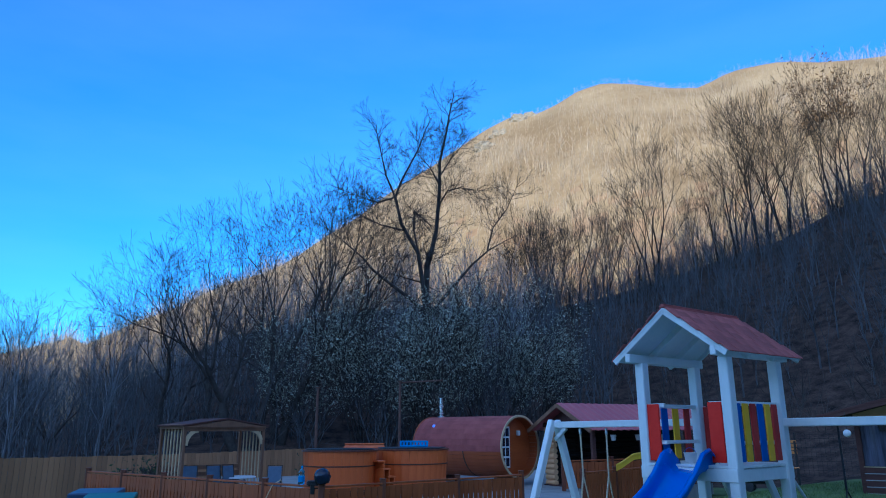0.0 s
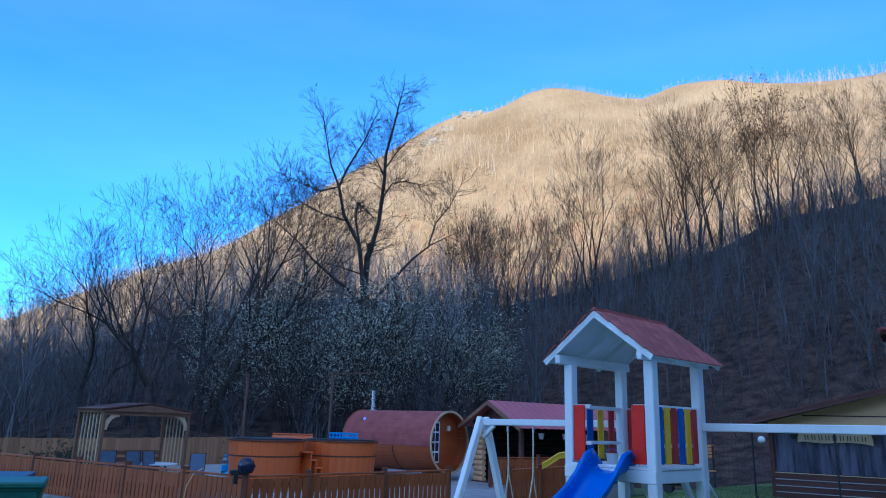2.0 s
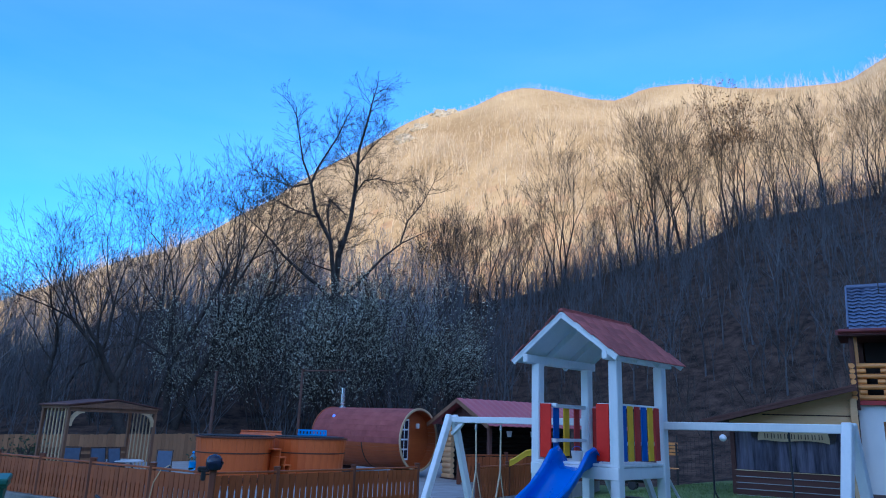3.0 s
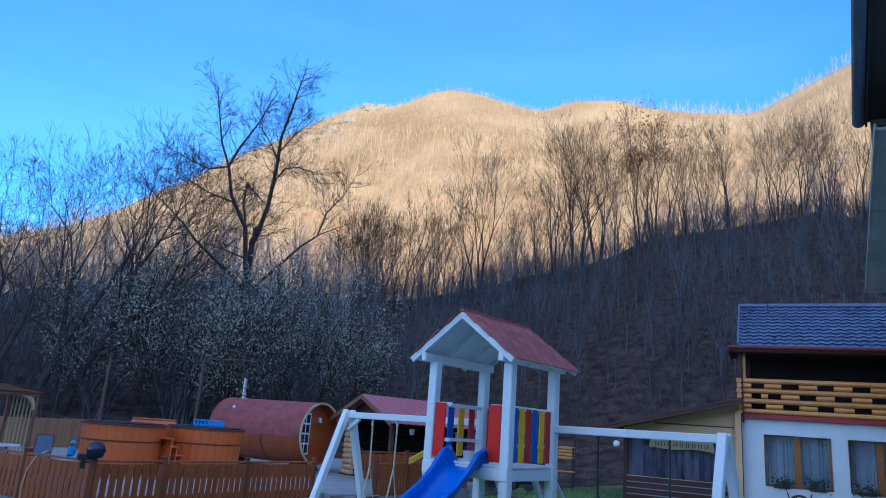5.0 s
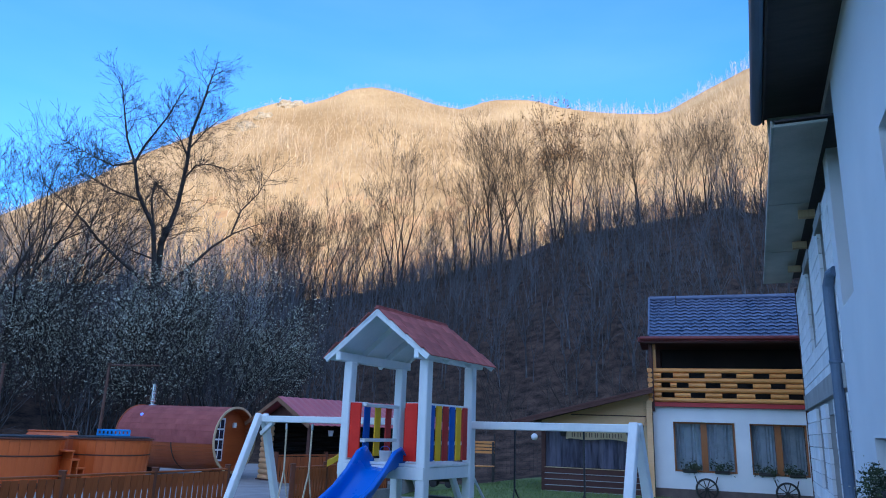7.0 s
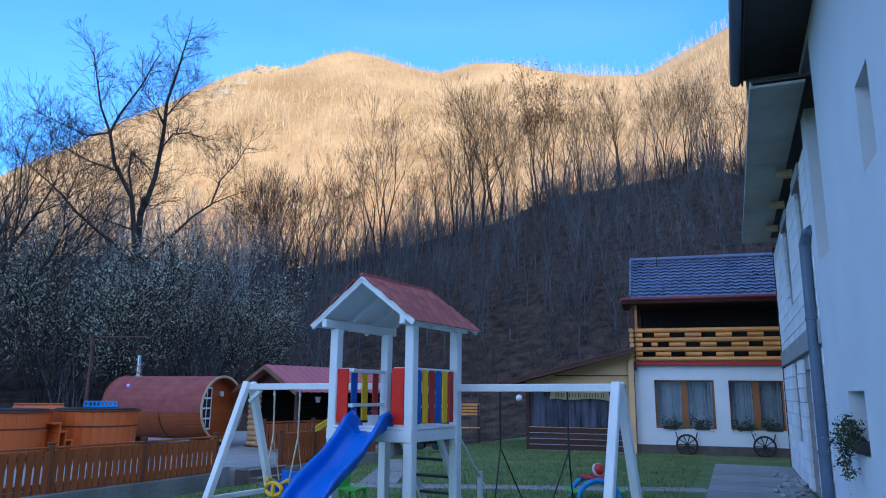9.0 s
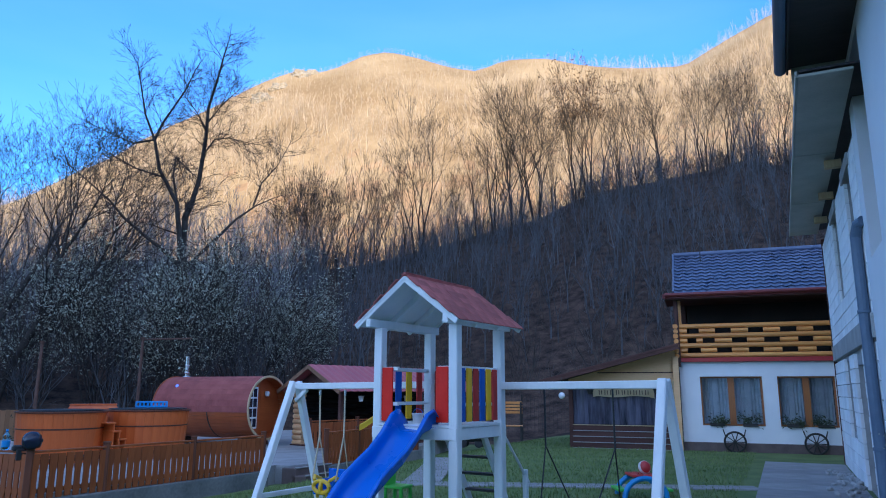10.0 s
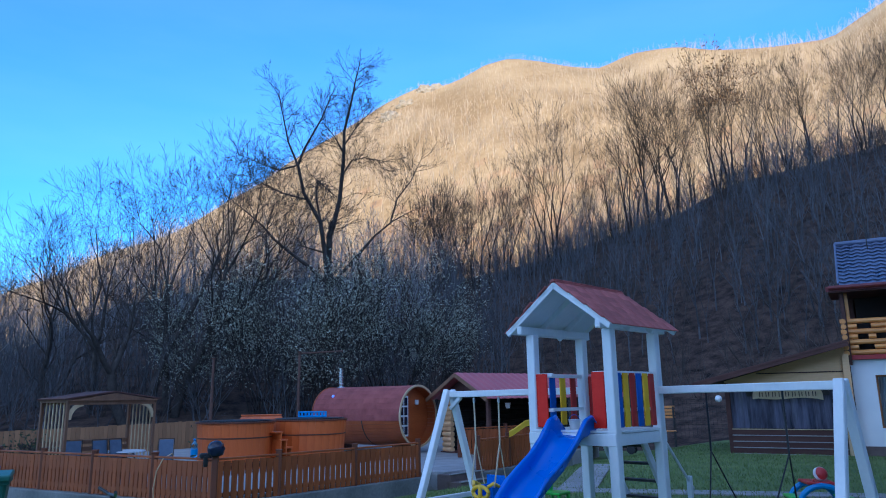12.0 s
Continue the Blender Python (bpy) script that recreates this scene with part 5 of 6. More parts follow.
def house_window(house, x0, x1, z0, z1, rng):
    w = part("window", bm_box(((x0 + x1) / 2, 0.16, z0 - 0.02), (x1 - x0 + 0.04, 0.3, 0.04)), PLASTER_WHITE, house)
    mid = (x0 + x1) / 2
    bm = bmesh.new()
    for a, c in ((x0, x0 + 0.05), (mid - 0.085, mid + 0.085), (x1 - 0.05, x1)):
        cub(bm, a, c, 0.13, 0.2, z0, z1)
    for a, c in ((z0, z0 + 0.05), (z1 - 0.05, z1)):
        cub(bm, x0 + 0.05, x1 - 0.05, 0.132, 0.198, a, c)
    part("window_frame", bm, FRAME_WOOD, w, "brown wooden frame")
    for a, c in ((x0 + 0.05, mid - 0.085), (mid + 0.085, x1 - 0.05)):
        part("pane", bm_box(((a + c) / 2, 0.165, (z0 + z1) / 2), (c - a, 0.008, z1 - z0 - 0.1), b=0.001), GLASS, w).visible_shadow = False
        bm = bmesh.new()
        n = 36
        sheet_pts = [[(a + (c - a) * i / n, 0.34 + 0.022 * math.sin(i * 1.35) + 0.012 * math.sin(i * 0.5), z) for z in (z0 + 0.02, z1)] for i in range(n + 1) if abs(i - 18) > 3]
        for p, q in zip(sheet_pts, sheet_pts[1:]):
            bm.faces.new([bm.verts.new(v) for v in (p[0], q[0], q[1], p[1])])
        part("curtain", bm, CURTAIN, w, "pale sheer curtain")
        planter_plant(w, (a + c) / 2, -0.02, z0 + 0.1, 0.5, rng)
    return w


def guest_house():
    rng = random.Random(3)
    t = thing("guest_house", HOUSE, "white guest house with log balcony and blue-grey tiled roof", "house")
    W, D = 6.6, 3.3
    holes = [(0.55, 2.23, 0.72, 2.12), (2.62, 4.1, 0.72, 2.12)]
    bm = bmesh.new()
    pierced(bm, 0, W, -0.3, 2.55, 0, 0.3, holes)
    cub(bm, 0, 0.3, 0.3, D, -0.3, 2.55)
    cub(bm, W - 0.3, W, 0.3, D, -0.3, 2.55)
    cub(bm, 0.3, W - 0.3, D - 0.3, D, -0.3, 2.55)
    part("wall", bm, PLASTER_WHITE, t)
    bm = bmesh.new()
    cub(bm, 0.06, 0.26, 1.46, D, 2.66, 4.6)
    cub(bm, W - 0.26, W - 0.06, 1.46, D, 2.66, 4.6)
    cub(bm, 0.26, W - 0.26, D - 0.2, D, 2.66, 4.6)
    part("upper_wall", bm, BOARD_DARK, t, "dark boarded upper wall")
    part("plinth", bm_box((W / 2, -0.02, 0.0), (W + 0.02, 0.05, 0.5)), PLINTH, t, "dark brown plinth")
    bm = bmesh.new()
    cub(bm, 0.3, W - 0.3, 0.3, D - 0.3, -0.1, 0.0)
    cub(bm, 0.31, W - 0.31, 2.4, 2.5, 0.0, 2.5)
    part("room", bm, INNER_SHADE, t)
    part("balcony_floor", bm_box((W / 2, 0.75, 2.6), (W + 0.1, 1.7, 0.12)), INNER_SHADE, t)
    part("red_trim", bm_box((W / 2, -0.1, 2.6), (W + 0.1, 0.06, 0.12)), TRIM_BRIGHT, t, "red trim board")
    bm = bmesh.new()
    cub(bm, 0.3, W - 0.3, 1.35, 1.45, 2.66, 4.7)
    part("balcony_back", bm, INNER_SHADE, t, "balcony back wall coloured as deep shade")
    for hole in holes:
        house_window(t, *hole, rng)
    # log balustrade: long logs with short blocks between
    z = 2.74
    for row in range(7):
        if row % 2 == 0:
            part("long_log", bm_tube([(-0.12, -0.04, z), (W + 0.1, -0.04, z)], 0.07, 10), LOG, t)
        else:
            spans = [(0.07, 0.27)] + [(0.62 + 0.87 * k, 1.07 + 0.87 * k) for k in range(6)] if row != 3 else [(0.07, 0.26), (0.52, 0.72)] + [(1.04 + 0.87 * k, 1.5 + 0.87 * k) for k in range(6)]
            for a, c in spans:
                part("short_log", bm_tube([(a + rng.uniform(-0.02, 0.02), -0.04, z), (c + rng.uniform(-0.02, 0.02), -0.04, z)], 0.066, 10), LOG, t)
        z += 0.143
    for k in range(7):
        part("corner_log", bm_tube([(-0.04, -0.22, 2.72 + k * 0.145), (-0.04, 1.5, 2.72 + k * 0.145)], 0.07, 10), LOG, t)
    for x in (0.06, W - 0.1):
        part("post", bm_box((x, 0.05, 3.7), (0.16, 0.16, 2.1)), LOG, t, "varnished balcony post")
    part("downpipe", bm_tube([(0.0, -0.14, 4.5), (0.0, -0.14, 2.4)], 0.06, 10), BOARD_DARK, t)
    # roof: stepped wavy tiles
    ez, rz, ry = 4.54, 6.13, 2.1
    for s in (0, 1):
        bm = bmesh.new()
        nx, ny = 104, 12
        grid = []
        for i in range(nx + 1):
            x = 0.0 + (W + 0.3) * i / nx
            row = []
            for j in range(ny + 1):
                for e in (0, 1):
                    f = min(1, (j + (0.98 if e else -0.28)) / ny)
                    y = -0.4 + (ry + 0.4) * f if s == 0 else 3.7 - (3.7 - ry) * f
                    row.append((x, y, ez + (rz - ez) * f + 0.022 * math.cos(i * math.pi / 2) + (0.05 if e == 0 else 0.0)))
            grid.append(row)
        sheet(bm, grid, 0.03)
        part("roof", bm, TILE_ROOF, t, "blue-grey wavy tile roof")
    part("ridge", bm_tube([(-0.02, ry, rz + 0.05), (W + 0.3, ry, rz + 0.05)], 0.08, 10), TILE_ROOF, t)
    part("verge", bm_beam((-0.03, -0.42, ez + 0.02), (-0.03, ry, rz + 0.02), 0.05, 0.16), TILE_ROOF, t)
    part("fascia", bm_box((W / 2, -0.42, ez - 0.06), (W + 0.7, 0.03, 0.13)), TRIM_RED, t, "dark red fascia")
    part("gutter", bm_tube([(-0.28, -0.47, ez - 0.03), (W + 0.3, -0.47, ez - 0.03)], 0.06, 10), TRIM_RED, t)
    part("soffit", bm_box((W / 2, 0.5, ez - 0.14), (W + 0.6, 1.8, 0.04)), BOARD_DARK, t)
    for x in (0.1, W - 0.1):
        bm = bmesh.new()
        lo, hi = [[bm.verts.new(p) for p in ((q, 0.2, ez - 0.1), (q, 3.4, ez - 0.1), (q, ry, rz - 0.08))] for q in (x, x + 0.05)]
        bm.faces.new(lo), bm.faces.new(hi)
        for i in range(3):
            bm.faces.new([lo[i], lo[(i + 1) % 3], hi[(i + 1) % 3], hi[i]])
        part("gable", bm, BOARD_DARK, t)
    part("mast", bm_tube([(0.82, 1.6, 5.6), (0.82, 1.6, 7.2)], 0.016, 6), IRON, t)


guest_house()


def cart_wheel(x):
    t = thing("cart_wheel", HOUSE @ pose(x, -0.16, 0.28, 8, 0, 0), "old dark wooden cart wheel leaning on the house wall", "wheel", "cart wheels")
    bm = bmesh.new()
    tube(bm, [(0.28 * math.cos(a), 0, 0.28 * math.sin(a)) for a in [k * math.pi / 14 for k in range(29)]], 0.028, 8, False)
    part("rim", bm, IRON, t)
    part("hub", bm_lathe([(0.05, -0.06), (0.06, 0), (0.05, 0.06)], 14, pose(0, 0, 0, 90)), IRON, t)
    for k in range(10):
        a = k * math.pi / 5
        part("spoke", bm_tube([(0.04 * math.cos(a), 0, 0.04 * math.sin(a)), (0.27 * math.cos(a), 0, 0.27 * math.sin(a))], 0.014, 6), IRON, t)
    for a in (-0.3, 0.3):
        part("shaft", bm_beam((a * 0.8, 0.02, 0.14), (a * 1.0, 0.08, 0.34), 0.025, 0.025, 0.004), IRON, t)
    return t


cart_wheel(1.38)
cart_wheel(3.45)


# ---- lean-to bar beside the house ----
def lean_to():
    t = thing("lean_to_bar", HOUSE @ pose(-3.3, -0.15, 0), "lean-to bar with clear sheet front, dark boards and sloping roof", "bar")
    W, D = 3.2, 3.6
    for x, h in ((0.05, 2.05), (W - 0.12, 2.75)):
        part("post", bm_box((x, 0.06, h / 2 - 0.1), (0.12, 0.12, h + 0.1)), PALE_WOOD if x > 1 else BOARD_DARK, t)
        part("post", bm_box((x, D, h / 2 - 0.1), (0.12, 0.12, h + 0.1)), BOARD_DARK, t)
    part("corner_post", bm_box((W + 0.0, -0.1, 1.3), (0.16, 0.12, 2.8)), LOG_WALL, t, "pale corner post")
    for k in range(4):
        part("board", bm_box((W / 2 - 0.05, 0.03, 0.08 + k * 0.17), (W - 0.3, 0.03, 0.145)), BOARD_DARK, t)
    for k in range(5):
        part("rail_strip", bm_box((W / 2 - 0.05, 0.0, 0.0 + k * 0.17), (W - 0.28, 0.025, 0.022)), PALE_WOOD if k == 4 else CONCRETE, t)
    bm = bmesh.new()
    n = 60
    for i in range(n):
        x0, x1 = 0.12 + (W - 0.3) * i / n, 0.12 + (W - 0.3) * (i + 1) / n
        y = lambda q: 0.05 + 0.012 * math.sin(q * 9) + 0.008 * math.sin(q * 23)
        bm.faces.new([bm.verts.new(p) for p in ((x0, y(x0), 0.7), (x1, y(x1), 0.7), (x1, y(x1), 1.98), (x0, y(x0), 1.98))])
    part("clear_sheet", bm, PVC, t, "dull clear plastic sheet")
    bm = bmesh.new()
    v = [bm.verts.new(p) for p in ((0.0, 0.0, 1.98), (W, 0.0, 1.98), (W, 0, 2.9), (0.0, 0.0, 2.05), (0.0, 0.04, 1.98), (W, 0.04, 1.98), (W, 0.04, 2.9), (0.0, 0.04, 2.05))]
    for q in ((0, 1, 2, 3), (4, 5, 6, 7), (0, 1, 5, 4), (2, 3, 7, 6), (1, 2, 6, 5), (0, 3, 7, 4)):
        bm.faces.new([v[i] for i in q])
    part("gable_board", bm, LOG_WALL, t, "tan boarded gable")
    part("dark_strip", bm_box((W / 2 + 0.4, -0.012, 2.24), (W - 1.0, 0.02, 0.03)), BOARD_DARK, t)
    part("roof", bm_beam((-0.75, D / 2 - 0.25, 1.98), (W + 0.12, D / 2 - 0.25, 3.02), D + 1.0, 0.07, 0.01), BOARD_DARK, t, "dark brown sloping roof")
    part("bargeboard", bm_beam((-0.75, -0.72, 1.93), (W + 0.12, -0.72, 2.97), 0.04, 0.16, 0.006), BOARD_DARK, t)
    bm = bmesh.new()
    cub(bm, 0.1, W, D - 0.1, D, 0, 2.0)
    cub(bm, W - 0.08, W - 0.02, 0.2, D, 0, 2.6)
    part("back_wall", bm, INNER_SHADE, t)


lean_to()
sign = thing("name_banner", HOUSE @ pose(-1.65, -0.24, 1.66), "yellowed canvas banner with dark lettering on the bar front", "sign")
bm = bmesh.new()
sheet(bm, [[(x, 0.012 * math.sin(x * 7), z + 0.02 * math.sin(x * 5 + z)) for z in (-0.13 - 0.03 * (abs(x) > 0.8), 0.0, 0.13)] for x in [-0.9 + 0.15 * k for k in range(13)]], 0.004)
part("cloth", bm, CANVAS, sign)
for k in range(9):
    part("letter_bar", bm_box((-0.68 + 0.17 * k - 0.025, -0.022, -0.01), (0.022, 0.008, 0.14), b=0.002), INK, sign)
    part("letter_bar", bm_box((-0.68 + 0.17 * k + 0.045, -0.022, -0.01), (0.022, 0.008, 0.12), b=0.002), INK, sign)
for x in (-0.98, 0.98):
    part("pot", bm_lathe([(0.07, -0.08), (0.11, 0.06), (0.12, 0.08)], 14, pose(x, 0, 0.02)), IRON, sign, "dark hanging pot")


# ---- tall building beside the camera ----
BA = radians(43.8)
BW, BN = Vector((math.sin(BA), math.cos(BA), 0)), Vector((math.cos(BA), -math.sin(BA), 0))
BUILD = frame2((0.017 + 1.19 * BN.x, -0.072 + 1.19 * BN.y), BW)          # x runs along the wall, y = away from it towards the yard
OPEN_NEAR = [(6.2, 6.8, 3.6, 4.4), (9.45, 10.6, 3.43, 6.2), (8.05, 9.15, 1.1, 1.74)]
OPEN_FAR = [(15.0, 16.2, 3.7, 5.1), (12.0, 13.0, 3.7, 5.1), (15.6, 16.8, 0.9, 2.3), (13.1, 14.6, 0.0, 2.15)]
FAR0, FAR1, FAR_TOP = 11.1, 19.6, 5.47


def tall_building():
    t = thing("tall_building", BUILD, "tall unfinished building with grey plaster and bare block walls", "building")
    bm = bmesh.new()
    pierced(bm, -6.0, FAR0, -0.4, 6.4, -0.35, 0.0, OPEN_NEAR)
    cub(bm, -6.0, -5.6, -7, -0.35, -0.4, 6.4)
    cub(bm, -5.6, FAR1, -7, -6.6, -0.4, 5.3)
    part("wall", bm, PLASTER_GREY, t, "smooth grey plastered wall")
    bm = bmesh.new()
    pierced(bm, FAR0, FAR1, -0.4, FAR_TOP, -0.35, -0.05, OPEN_FAR)
    cub(bm, FAR1 - 0.3, FAR1, -6.6, -0.35, -0.4, FAR_TOP)
    part("block_core", bm, MORTAR, t, "mortar behind the blocks")
    # Dark sheets stand in for the unlit depth of the openings.
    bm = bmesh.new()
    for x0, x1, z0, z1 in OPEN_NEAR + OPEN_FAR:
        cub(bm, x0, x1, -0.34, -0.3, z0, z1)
    part("opening_back", bm, INNER_SHADE, t, "sheet coloured as dark shade behind the opening")
    part("ring_beam", bm_box(((FAR0 + FAR1) / 2, -0.01, 2.58), (FAR1 - FAR0, 0.09, 0.34)), CONCRETE, t, "grey concrete ring beam")
    for x0, x1, z in ((15.0, 16.2, 5.1), (12.0, 13.0, 5.1)):
        part("lintel", bm_box(((x0 + x1) / 2, -0.01, z + 0.1), (x1 - x0 + 0.3, 0.1, 0.2)), CONCRETE, t)
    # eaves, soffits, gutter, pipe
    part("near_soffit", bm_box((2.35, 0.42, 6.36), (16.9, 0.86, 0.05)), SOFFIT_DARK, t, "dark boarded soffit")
    part("near_roof", bm_beam((2.35, 0.86, 6.42), (2.35, -4.2, 8.76), 16.9, 0.08, 0.01), BOARD_DARK, t)
    part("far_roof", bm_beam(((FAR0 + FAR1) / 2, 0.72, 5.74), ((FAR0 + FAR1) / 2, -4.0, 7.36), FAR1 - FAR0 + 0.4, 0.06, 0.01), BOARD_DARK, t)
    for k in range(3):
        w = (FAR1 + 0.2 - 9.45) / 3
        part("far_soffit", bm_box((9.45 + w * (k + 0.5), 0.385, 5.66), (w - 0.03, 0.63, 0.04), b=0.004), SOFFIT_PALE, t, "pale soffit panel")
    part("far_fascia", bm_box(((9.45 + FAR1 + 0.2) / 2, 0.715, 5.68), (FAR1 + 0.2 - 9.45, 0.025, 0.1)), SOFFIT_PALE, t)
    # Added dark filler: stands in for the shaded gap between soffit and wall.
    part("gap_filler", bm_box(((9.45 + FAR1) / 2, 0.18, 5.72), (FAR1 - 9.45, 1.0, 0.03), b=0.004), SOFFIT_DARK, t, "dark filler for the shaded gap beside the pale soffit")
    part("eave_end", bm_box((10.76, 0.36, 6.12), (0.04, 0.7, 0.44), b=0.004), SOFFIT_PALE, t, "pale end board of the upper eave")
    for x in (13.2, 15.4, 17.6):
        part("rafter_end", bm_box((x, 0.11, 5.52), (0.12, 0.26, 0.14)), PALE_WOOD, t, "pale rafter end")
    part("gutter", bm_tube([(-6, 0.85, 6.34), (10.78, 0.85, 6.34)], 0.085, 12), GUTTER, t, "blue-grey gutter")
    part("fascia", bm_box((2.35, 0.76, 6.36), (16.9, 0.03, 0.2)), SOFFIT_DARK, t)
    part("downpipe", bm_tube([(11.0, 0.0, 4.02), (11.1, 0.06, 4.0), (11.22, 0.09, 3.85), (11.25, 0.09, 3.6), (11.25, 0.09, 0.0)], 0.075, 12), GUTTER, t, "blue-grey downpipe")
    for z in (0.9, 2.75):
        part("pipe_bracket", bm_lathe([(0.082, z), (0.088, z + 0.01), (0.088, z + 0.04), (0.082, z + 0.05)], 14, pose(11.25, 0.09, 0)), GUTTER, t)
    part("edge_strip", bm_box((FAR1 + 0.01, -0.02, 2.58), (0.03, 0.1, 5.76)), BOARD_DARK, t)
    return t


building = tall_building()


def wall_flowers():
    rng = random.Random(9)
    t = thing("flower_box", BUILD @ pose(8.6, 0.02, 1.16), "trailing green plant in a box on the wall niche", "plant")
    part("planter", bm_box((0, 0.0, 0.02), (0.8, 0.16, 0.12), b=0.02), IRON, t)
    cs = [(rng.uniform(-0.4, 0.4), 0.06 + rng.uniform(-0.05, 0.09), rng.uniform(0.02, 0.3)) for _ in range(26)] + [(rng.uniform(-0.1, 0.35), 0.12, -rng.uniform(0.0, 0.28)) for _ in range(7)]
    leaves("foliage", rng, cs, 0.04, 1100, 0.026, LEAF_DARK, t)
    tagged(leaves("flowers", rng, cs, 0.06, 520, 0.014, LEAF_PALE, t), "small pale flowers", kind="stuff")


wall_flowers()


# ---- paths ----
def paved_path(name, a, c, width, label, n, z=0.012):
    t = thing(name, Matrix(), label, "path", kind="structure")
    a, c = Vector((*a, 0)), Vector((*c, 0))
    d = (c - a).normalized()
    me = shared(bm_box((0, 0, 0), ((c - a).length / n - 0.012, width, 0.06), b=0.006), "slab", PAVING)
    for k in range(n):
        q = a + (c - a) * ((k + 0.5) / n)
        piece("slab", me, t, m=frame2((q.x, q.y), d, float(height(q.x, q.y)) - 0.018 + z + random.uniform(-0.002, 0.002)) @ pose(0, 0, 0, 0, 0, random.uniform(-0.3, 0.3)))
    return t


def at_wall(s, a):
    return (0.017 + BW.x * s + BN.x * a, -0.072 + BW.y * s + BN.y * a)


paved_path("pavement", at_wall(-4, 0.3), at_wall(19.3, 0.3), 1.7, "grey concrete walk along the building", 26)
paved_path("path", (2.2, 13.4), (9.3, 10.4), 0.5, "narrow grey slab path across the lawn", 13)
paved_path("garden_path", (3.9, 13.0), (5.9, 17.6), 0.7, "grey slab path towards the shelter", 8, 0.018)


# ---- things by the fence ----
def wheelie_bin(x, y, turn, tone, label):
    t = thing("wheelie_bin", pose(x, y, float(height(x, y)), 0, 0, turn) @ Matrix.Scale(1.18, 4), label, "bin", "wheelie bins")
    bm = bmesh.new()
    q = [(-0.2, -0.22), (0.2, -0.22), (0.2, 0.22), (-0.2, 0.22)]
    lo = [bm.verts.new((a, c, 0.06)) for a, c in q]
    hi = [bm.verts.new((a * 1.35, c * 1.3, 0.95)) for a, c in q]
    bm.faces.new(lo), bm.faces.new(hi)
    for i in range(4):
        bm.faces.new([lo[i], lo[(i + 1) % 4], hi[(i + 1) % 4], hi[i]])
    bmesh.ops.bevel(bm, geom=bm.edges[:], offset=0.03, segments=2, affect="EDGES")
    part("body", bm, tone, t)
    part("lid", bm_box((0, 0, 0.99), (0.6, 0.62, 0.07), pose(0, 0, 0, 2), 0.03), tone, t)
    part("rim", bm_box((0, 0, 0.93), (0.58, 0.6, 0.05), b=0.015), tone, t)
    part("handle", bm_tube([(-0.22, 0.34, 0.95), (0.22, 0.34, 0.95)], 0.018), tone, t)
    for a in (-0.24, 0.24):
        part("wheel", bm_lathe([(0.03, -0.03), (0.1, -0.025), (0.1, 0.025), (0.03, 0.03)], 16, pose(a, 0.22, 0.1, 0, 90, 0)), BLACK, t)


wheelie_bin(-5.32, 10.6, 20, BIN_GREEN, "dark green wheelie bin standing in the yard")
wheelie_bin(-5.95, 11.5, 15, BIN_GREY, "blue-grey wheelie bin standing in the yard")

hm = thing("helmet", pose(CORNER.x + 0.02, CORNER.y - 0.02, 0.74, 0, -8, 30) @ Matrix.Scale(0.98, 4), "glossy dark blue helmet on the fence corner post", "helmet")
bm = bmesh.new()
lathe(bm, [(0.115, 0.0), (0.14, 0.05), (0.15, 0.12), (0.14, 0.19), (0.10, 0.245), (0.05, 0.268), (0.004, 0.275)], 24)
part("shell", bm, HELMET, hm, smooth=True)
part("visor", bm_box((0.1, 0, 0.11), (0.09, 0.18, 0.06), b=0.025), BLACK, hm, "black visor")
gl = thing("gloves", pose(CORNER.x - 0.2, CORNER.y + 0.12, 0.70, 0, 0, 20), "black gloves lying on the fence rail", "gloves")
part("glove", bm_box((0, 0, 0.04), (0.2, 0.13, 0.09), b=0.035), BLACK, gl)
part("glove", bm_box((0.03, -0.06, -0.06), (0.14, 0.05, 0.18), b=0.02), BLACK, gl)

bt = thing("water_bottle", Matrix.Translation(CORNER + LD * 0.56 + Vector((0, 0, 0.698))) @ Matrix.Scale(0.82, 4), "large clear plastic water bottle with blue label on the rail", "bottle")
part("body", bm_lathe([(0.06, 0), (0.075, 0.02), (0.075, 0.2), (0.06, 0.24), (0.075, 0.27), (0.03, 0.34), (0.022, 0.37)], 18), BOTTLE, bt, smooth=True)
part("bottle_label", bm_lathe([(0.077, 0.06), (0.0775, 0.07), (0.0775, 0.17), (0.077, 0.18)], 18), PLASTIC_CYAN, bt, "blue label band")
part("cap", bm_lathe([(0.027, 0.37), (0.027, 0.4), (0.02, 0.405)], 14), PLASTIC_CYAN, bt, "blue cap")

hs = thing("hose", Matrix(), "pale garden hose hanging over the fence", "hose")
p0 = LEFT[1] + Vector((0.1, -0.12, -0.16))
part("hose_line", bm_tube([p0 + Vector((0.25, 0.2, 0.8)), p0 + Vector((0.22, 0.05, 0.9)), p0 + Vector((0.1, -0.08, 0.82)), p0 + Vector((0.0, -0.1, 0.6)), p0 + Vector((-0.04, -0.1, 0.3)), p0 + Vector((0.0, -0.12, -0.1))], 0.011, 8), PALE_WOOD, hs)


